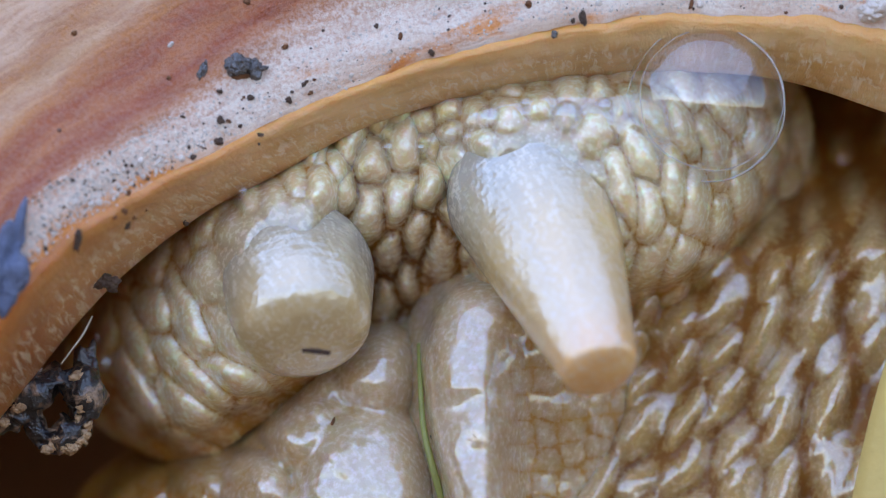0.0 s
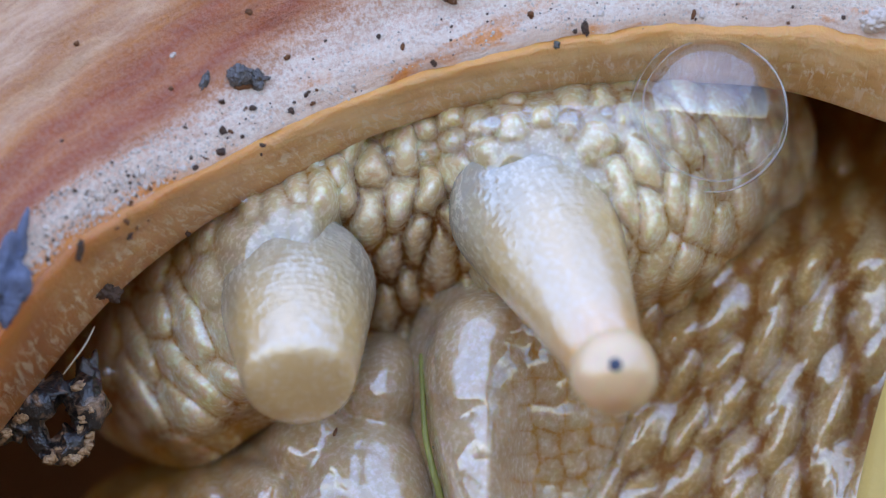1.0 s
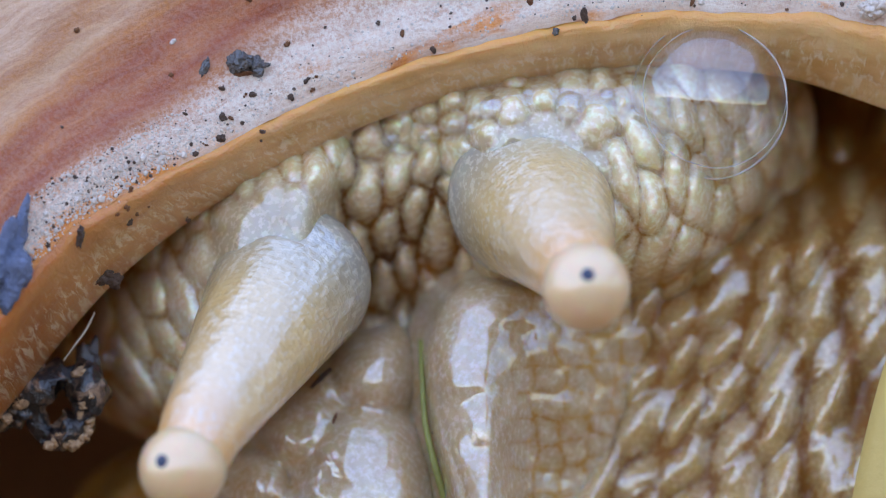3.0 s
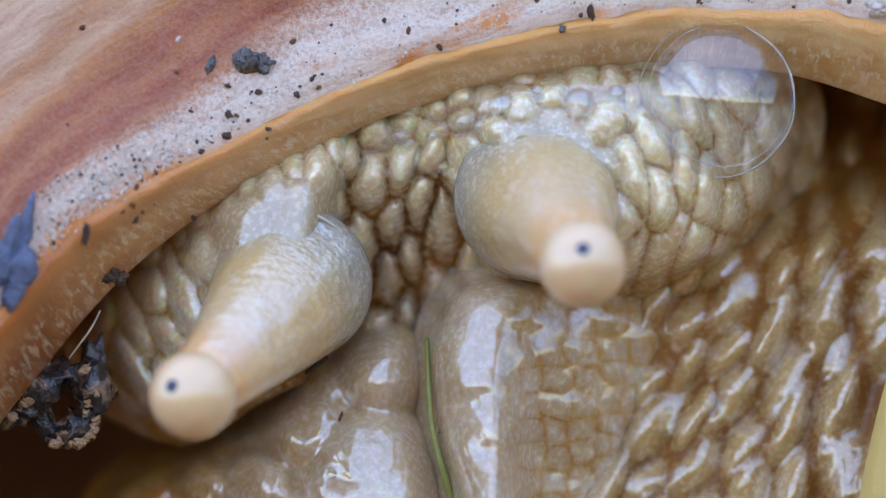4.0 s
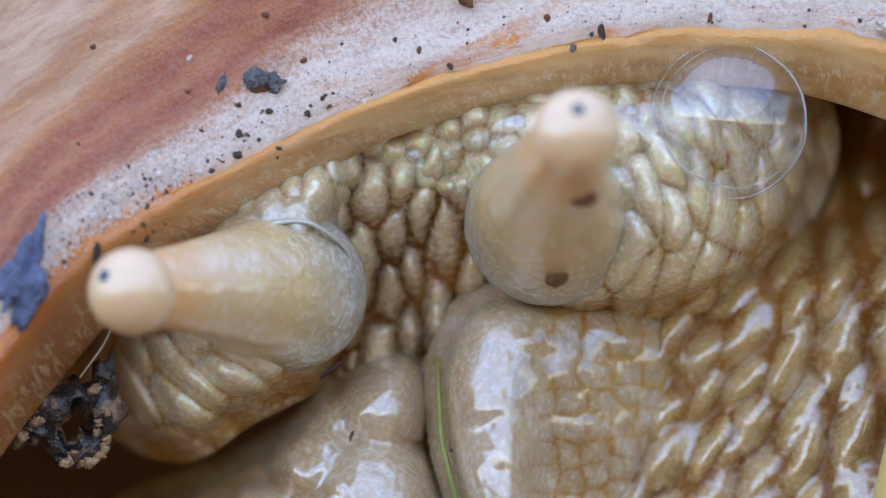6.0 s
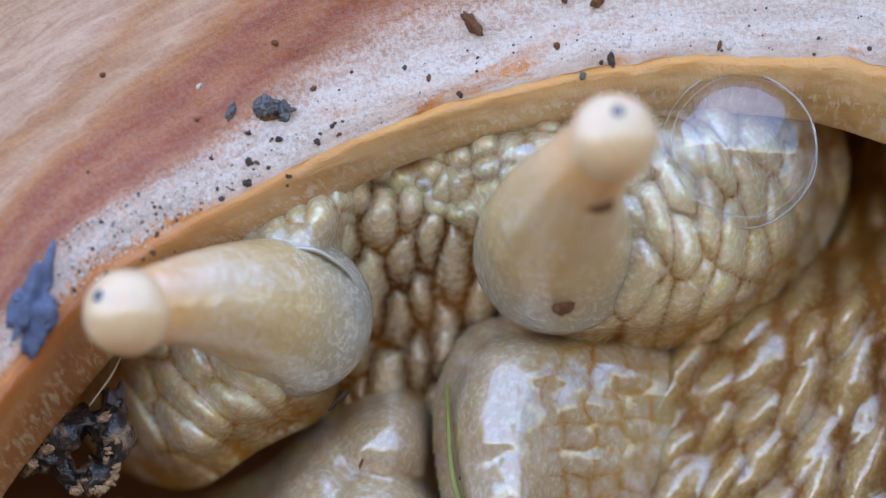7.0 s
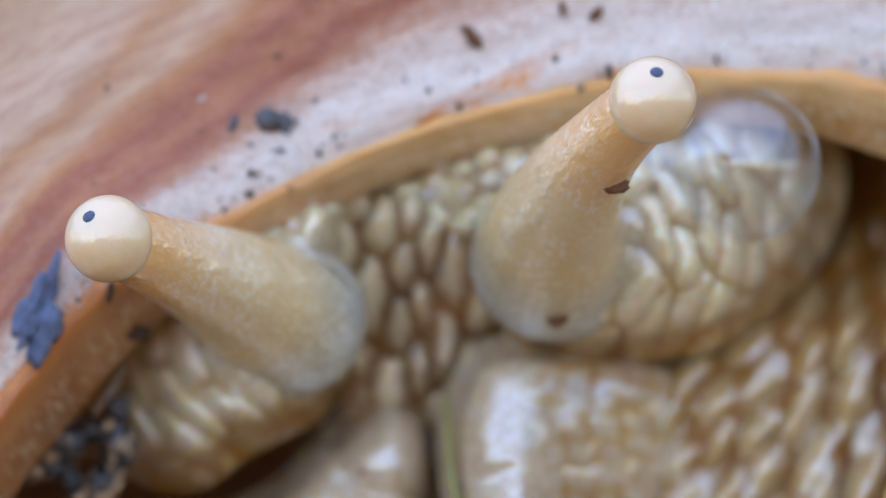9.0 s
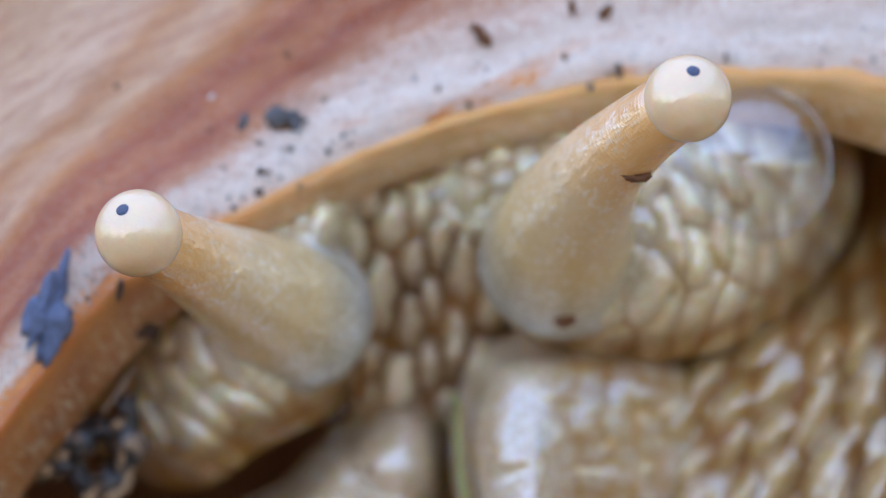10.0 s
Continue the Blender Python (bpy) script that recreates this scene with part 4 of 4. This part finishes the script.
def build_bark():
    """A charred, hollow crumb of bark with a pale worn rim."""
    bm = bmesh.new()
    n, m = 36, 14
    ring = []
    for i in range(n):
        a = 2 * math.pi * i / n
        row = []
        for j in range(m):
            b = 2 * math.pi * j / m
            R, r = 46 + 10 * math.sin(2 * a + 1), 24 + 8 * math.sin(3 * a)
            p = Vector(((R + r * math.cos(b)) * math.cos(a) * 0.95, r * 1.3 * math.sin(b), (R * 1.35 + r * math.cos(b)) * math.sin(a)))
            p += Vector((noise.noise(p * 0.03), noise.noise(p * 0.03 + Vector((9, 0, 0))), noise.noise(p * 0.03 + Vector((0, 9, 0))))) * 22
            p += Vector((noise.noise(p * 0.11), noise.noise(p * 0.11 + Vector((9, 0, 0))), noise.noise(p * 0.11 + Vector((0, 9, 0))))) * 8
            row.append(bm.verts.new(p * U))
        ring.append(row)
    for i in range(n):
        for j in range(m):
            bm.faces.new((ring[i][j], ring[(i + 1) % n][j], ring[(i + 1) % n][(j + 1) % m], ring[i][(j + 1) % m]))
    bmesh.ops.recalc_face_normals(bm, faces=bm.faces)
    ob = part("bark_crumb", bm, BARK, None)
    ob.location = W(108, 722, 40)
    tagged(ob, "charred hollow bark crumb with a pale worn rim", "bark crumb")
    crust_on(ob, [(38 + 6 * math.sin(5 * a), -22 - 8 * math.sin(3 * a), 60 * math.sin(a), 13 + 5 * math.sin(7 * a)) for a in np.linspace(-1.3, 1.1, 8)], 400)
    crust_on(ob, [(18 - 11 * k, -24, -66 - 9 * math.sin(2.1 * k), 15 - k) for k in range(5)], 420)
    for x, y, w, l, k in ((12, 725, 34, 40, 5), (20, 672, 40, 22, 6), (150, 700, 22, 60, 8)):
        o = part("bark_crumb", lump(w, l, 0.8 * w, k, 0.9, 4), BARK if k < 8 else CHAR, None)
        o.location = W(x, y, 30 if k < 8 else -10)
        tagged(o, "charred broken bark crumb beside the shell's lip", "bark crumb")
        crust_on(o, [(0.55 * w * math.cos(2.2 * j), -0.75 * w, 0.6 * l * math.sin(2.2 * j), 0.24 * w + 2 * j) for j in range(4)], 440 + 10 * k)


build_bark()


def tube(name, points, radii, mat, label, category, parent=None):
    """A round strand through plan points x, y, h."""
    n = 8 * (len(points) - 1) + 1
    c = smooth_curve(points, n)
    r = np.interp(np.linspace(0, 1, n), np.linspace(0, 1, len(radii)), radii)
    bm = bmesh.new()
    rings = []
    for k in range(n):
        d = Vector(c[min(k + 1, n - 1)] - c[max(k - 1, 0)]).normalized()
        u = d.cross(Vector((0, 0, 1)) if abs(d.z) < 0.9 else Vector((1, 0, 0))).normalized()
        v = d.cross(u)
        rings.append([bm.verts.new(W(*(Vector(c[k]) + (u * math.cos(a) + v * math.sin(a)) * r[k]))) for a in (2 * math.pi * j / 10 for j in range(10))])
    for a, b in zip(rings, rings[1:]):
        for j in range(10):
            bm.faces.new((a[j], a[(j + 1) % 10], b[(j + 1) % 10], b[j]))
    bm.faces.new(rings[0])
    bm.faces.new(rings[-1])
    bmesh.ops.recalc_face_normals(bm, faces=bm.faces)
    ob = part(name, bm, mat, parent)
    return tagged(ob, label, category) if category else ob


tube("grass_stem", [(741, 610, -40), (744, 680, 20), (750, 760, 45), (772, 850, 55), (794, 930, 30), (830, 1100, -60), (838, 1500, -60), (840, 1845, -60)], (4, 5, 6, 7, 7, 8, 8), GREEN, "thin green grass stem in the fold between the mouth lobes", "grass stem")
tube("plant_fibre", [(163, 560, 60), (148, 590, 75), (128, 618, 85), (108, 645, 80)], (1.5, 2.2, 1.8, 1.5), FIBRE, "fine pale fibre stretched from a bark crumb", "fibre")


def build_leaf():
    """A fallen leaf standing on edge, seen on its curled rim."""
    bm = bmesh.new()
    rows = []
    for i in range(25):
        f = i / 24
        y = 520 + 1325 * f
        half = 150 * math.sin(math.pi * min(1, 0.12 + 0.85 * f)) ** 0.7
        rows.append([(1665 - 90 * f ** 0.5 + half * g * (1 if g < 0 else 1.4) + 35 * (1 - f), y + 12 * math.sin(7 * f + g), 190 - 70 * g * g + 18 * math.sin(9 * f)) for g in np.linspace(-1, 1, 13)])
    for side in (0, 1):
        vs = [[bm.verts.new(W(x, y, h - 14 * side)) for x, y, h in r] for r in rows]
        for a, b in zip(vs, vs[1:]):
            for j in range(12):
                bm.faces.new((a[j], a[j + 1], b[j + 1], b[j]))
        if side == 0:
            front = vs
    for a, b in ((front, vs),):
        for i in range(24):
            bm.faces.new((a[i][0], a[i + 1][0], b[i + 1][0], b[i][0]))
            bm.faces.new((a[i][12], a[i + 1][12], b[i + 1][12], b[i][12]))
    bmesh.ops.recalc_face_normals(bm, faces=bm.faces)
    leaf = tagged(part("leaf", bm, YELLOW, None), "pale yellow fallen leaf standing on the ground", "leaf")
    tube("midrib", [(1665 + 35, 520, 205), (1640, 900, 205), (1600, 1400, 205), (1575, 1840, 205)], (4, 8, 10, 12), YELLOW, "", "", leaf)


build_leaf()

for x, y, r in ((152, 572, 20), (180, 643, 25), (166, 600, 12)):
    tagged(sphere_thing("bubble", x, y, height_on(on_body, x, y)[0] + 0.3 * r, r, FILM, "clear slime bubble between head and shell lip", "bubble"), group="air bubbles in the slime")
small_bubble = sphere_thing("bubble", 428, 339, height_on(on_shell, 428, 339)[0] + 8, 13, FILM, "tiny clear air bubble at the edge of the lip", "bubble")
slime_bubbles = []
for x, y, r in ((868, 212, 26), (1004, 206, 28), (686, 262, 17), (797, 238, 15), (829, 245, 12), (930, 185, 14), (1070, 190, 18), (745, 262, 12)):
    ob = sphere_thing("bubble", x, y, height_on(on_body, x, y)[0] + 0.1 * r, r, FILM, "tiny clear air bubble caught in the slime", "bubble")
    tagged(ob, group="air bubbles in the slime")
    slime_bubbles.append((ob, ob.location.copy()))
twig = tube("twig", [(760, 446, 0), (784, 438, 2), (808, 432, 0)], (3, 5, 4), TWIG, "dark twig splinter stuck on the wet skin", "twig")
husk = crumb("seed_husk", 590, 750, 4, 12, 15, RUST, "tiny brown husk stuck on the wet lobe", 81, on_body, "seed husk")
speck = crumb("soil_speck", 763, 775, 5, 6, 0, CHAR, "tiny dark speck on the wet lobe", 82, on_body, "soil speck")
root_speck = part("soil_speck", lump(18, 21, 12, 83, 0.45, 4, 1), RUST, None)
tagged(root_speck, "brown soil speck under the root of a tentacle", "soil speck")
stalk_speck = part("soil_speck", lump(24, 12, 12, 84, 0.6, 4, 1), RUST, None)
tagged(stalk_speck, "brown soil speck stuck on a tentacle", "soil speck")
# the speck's way on the stalk, in the shell's own plan
STALK_SPECK = [(4.8, 965, 440), (5.0, 974, 415), (5.5, 985, 358), (6.5, 1000, 300), (7.5, 1007, 283), (8.5, 1020, 255), (9.0, 1035, 238), (10.0, 1058, 221)]


def stalk_height(t, x, y):
    """How far the skin of the speckled tentacle stands out at a plan point."""
    axis, _, _ = tentacle_state(TENT_R, t)
    taper = between(TENT_R["taper"], t)[0]
    best = 0.0
    for r, _ in rings_r:
        x0 = min(1.0, (152 - r) / 90)
        p = axis((1 - taper) * x0 + taper * (1 - math.sqrt(1 - x0)))
        d2 = (p.x - x) ** 2 + (p.y - y) ** 2
        if d2 < r * r:
            best = max(best, p.z + 0.82 * math.sqrt(r * r - d2))
    return best


def key_specks():
    rows, root_rows = [], []
    for t in TIMES:
        axis, _, _ = tentacle_state(TENT_R, t)
        p = axis(0.3)
        if t < 4.8:
            rows.append((t, Matrix.Translation(W(p.x, p.y, p.z))))
            root_rows.append((t, Matrix.Translation(W(945, 400, 40))))
            continue
        x, y = between(STALK_SPECK, t)
        rows.append((t, Matrix.Translation(W(x, y, stalk_height(t, x, y)))))
        x, y = between(((4.8, 950, 455), (5.5, 953, 462), (7.5, 943, 462), (10, 935, 470)), t)
        root_rows.append((t, Matrix.Translation(W(x, y, stalk_height(t, x, y)))))
    walk(stalk_speck, rows)
    walk(root_speck, root_rows)


CHEEK_R_SHIFT = [(0, 0, 0), (2.5, 1, -10), (4.5, 10, -12), (7.5, 15, -12), (10, 24, -8)]
CHEEK_L_SHIFT = [(0, 0, 0), (2.5, -8, -20), (4.5, -25, -24), (7.0, -52, -28), (10, -66, -40)]


def motions():
    key_tentacle(TENT_R, rings_r, bulb_r, spot_r, collar_r, EYE_R)
    key_tentacle(TENT_L, rings_l, bulb_l, spot_l, collar_l, EYE_L)
    shift(film_sheet, CHEEK_R_SHIFT)
    shift(cheek_r, CHEEK_R_SHIFT)
    shift(cheek_l, CHEEK_L_SHIFT)
    for ob, home in slime_bubbles:
        walk(ob, [(t, Matrix.Translation(home + Vector((dx * U, 0, -dy * U)))) for t, dx, dy in CHEEK_R_SHIFT])
    pivot = W(700, 560, 0)
    walk(brow, [(t, Matrix.Translation((dx * U, 0, -dy * U)) @ Matrix.Translation(pivot) @ Matrix.Rotation(radians(-a), 4, "X") @ Matrix.Translation(-pivot))
                for t, dx, dy, a in ((0, 0, 0, 0), (1, -3, -12, 2), (2.5, -6, -32, 5), (4.5, -12, -58, 9), (5.5, -22, -68, 11), (7.5, -26, -78, 13), (10, -24, -88, 14))])
    shift(lobe_r, [(0, 0, 0), (2.5, 0, 2), (4.5, 5, 8), (5.5, 8, 10), (7.5, 6, 30), (10, 20, 44)])
    shift(lobe_l, [(0, 0, 0), (2.5, -6, 4), (4.5, -8, 14), (5.5, -14, 26), (7.5, -40, 52), (10, -36, 70)])
    shift(foot, [(0, 0, 0), (2.5, -3, -2), (4.5, 4, 15), (5.5, 9, 25), (7.5, 18, 40), (10, 34, 59)])
    key_specks()
    rows = []
    for t, x, y, up, a in ((0, 560, 622, 232, -22), (1, 603, 694, 0, 35), (2.5, 578, 688, 0, 30), (4.5, 544, 654, 0, 20), (5.5, 550, 642, 0, 20), (7.5, 548, 640, 0, 28), (10, 530, 650, 0, 28)):
        h = max(up, height_on(on_body, x, y)[0] + 30)
        rows.append((t, Matrix.Translation(W(x, y, h)) @ Matrix.Rotation(radians(-a), 4, "Y") @ Matrix.Translation(-W(784, 439, 0))))
    walk(twig, rows)
    walk(bubble, [(t, Matrix.Translation(W(1250 + dx, 183 + dy, 70))) for t, dx, dy in ((0, 0, 0), (4.5, 4, 3), (7.5, 9, 10), (10, 24, 15))])


motions()
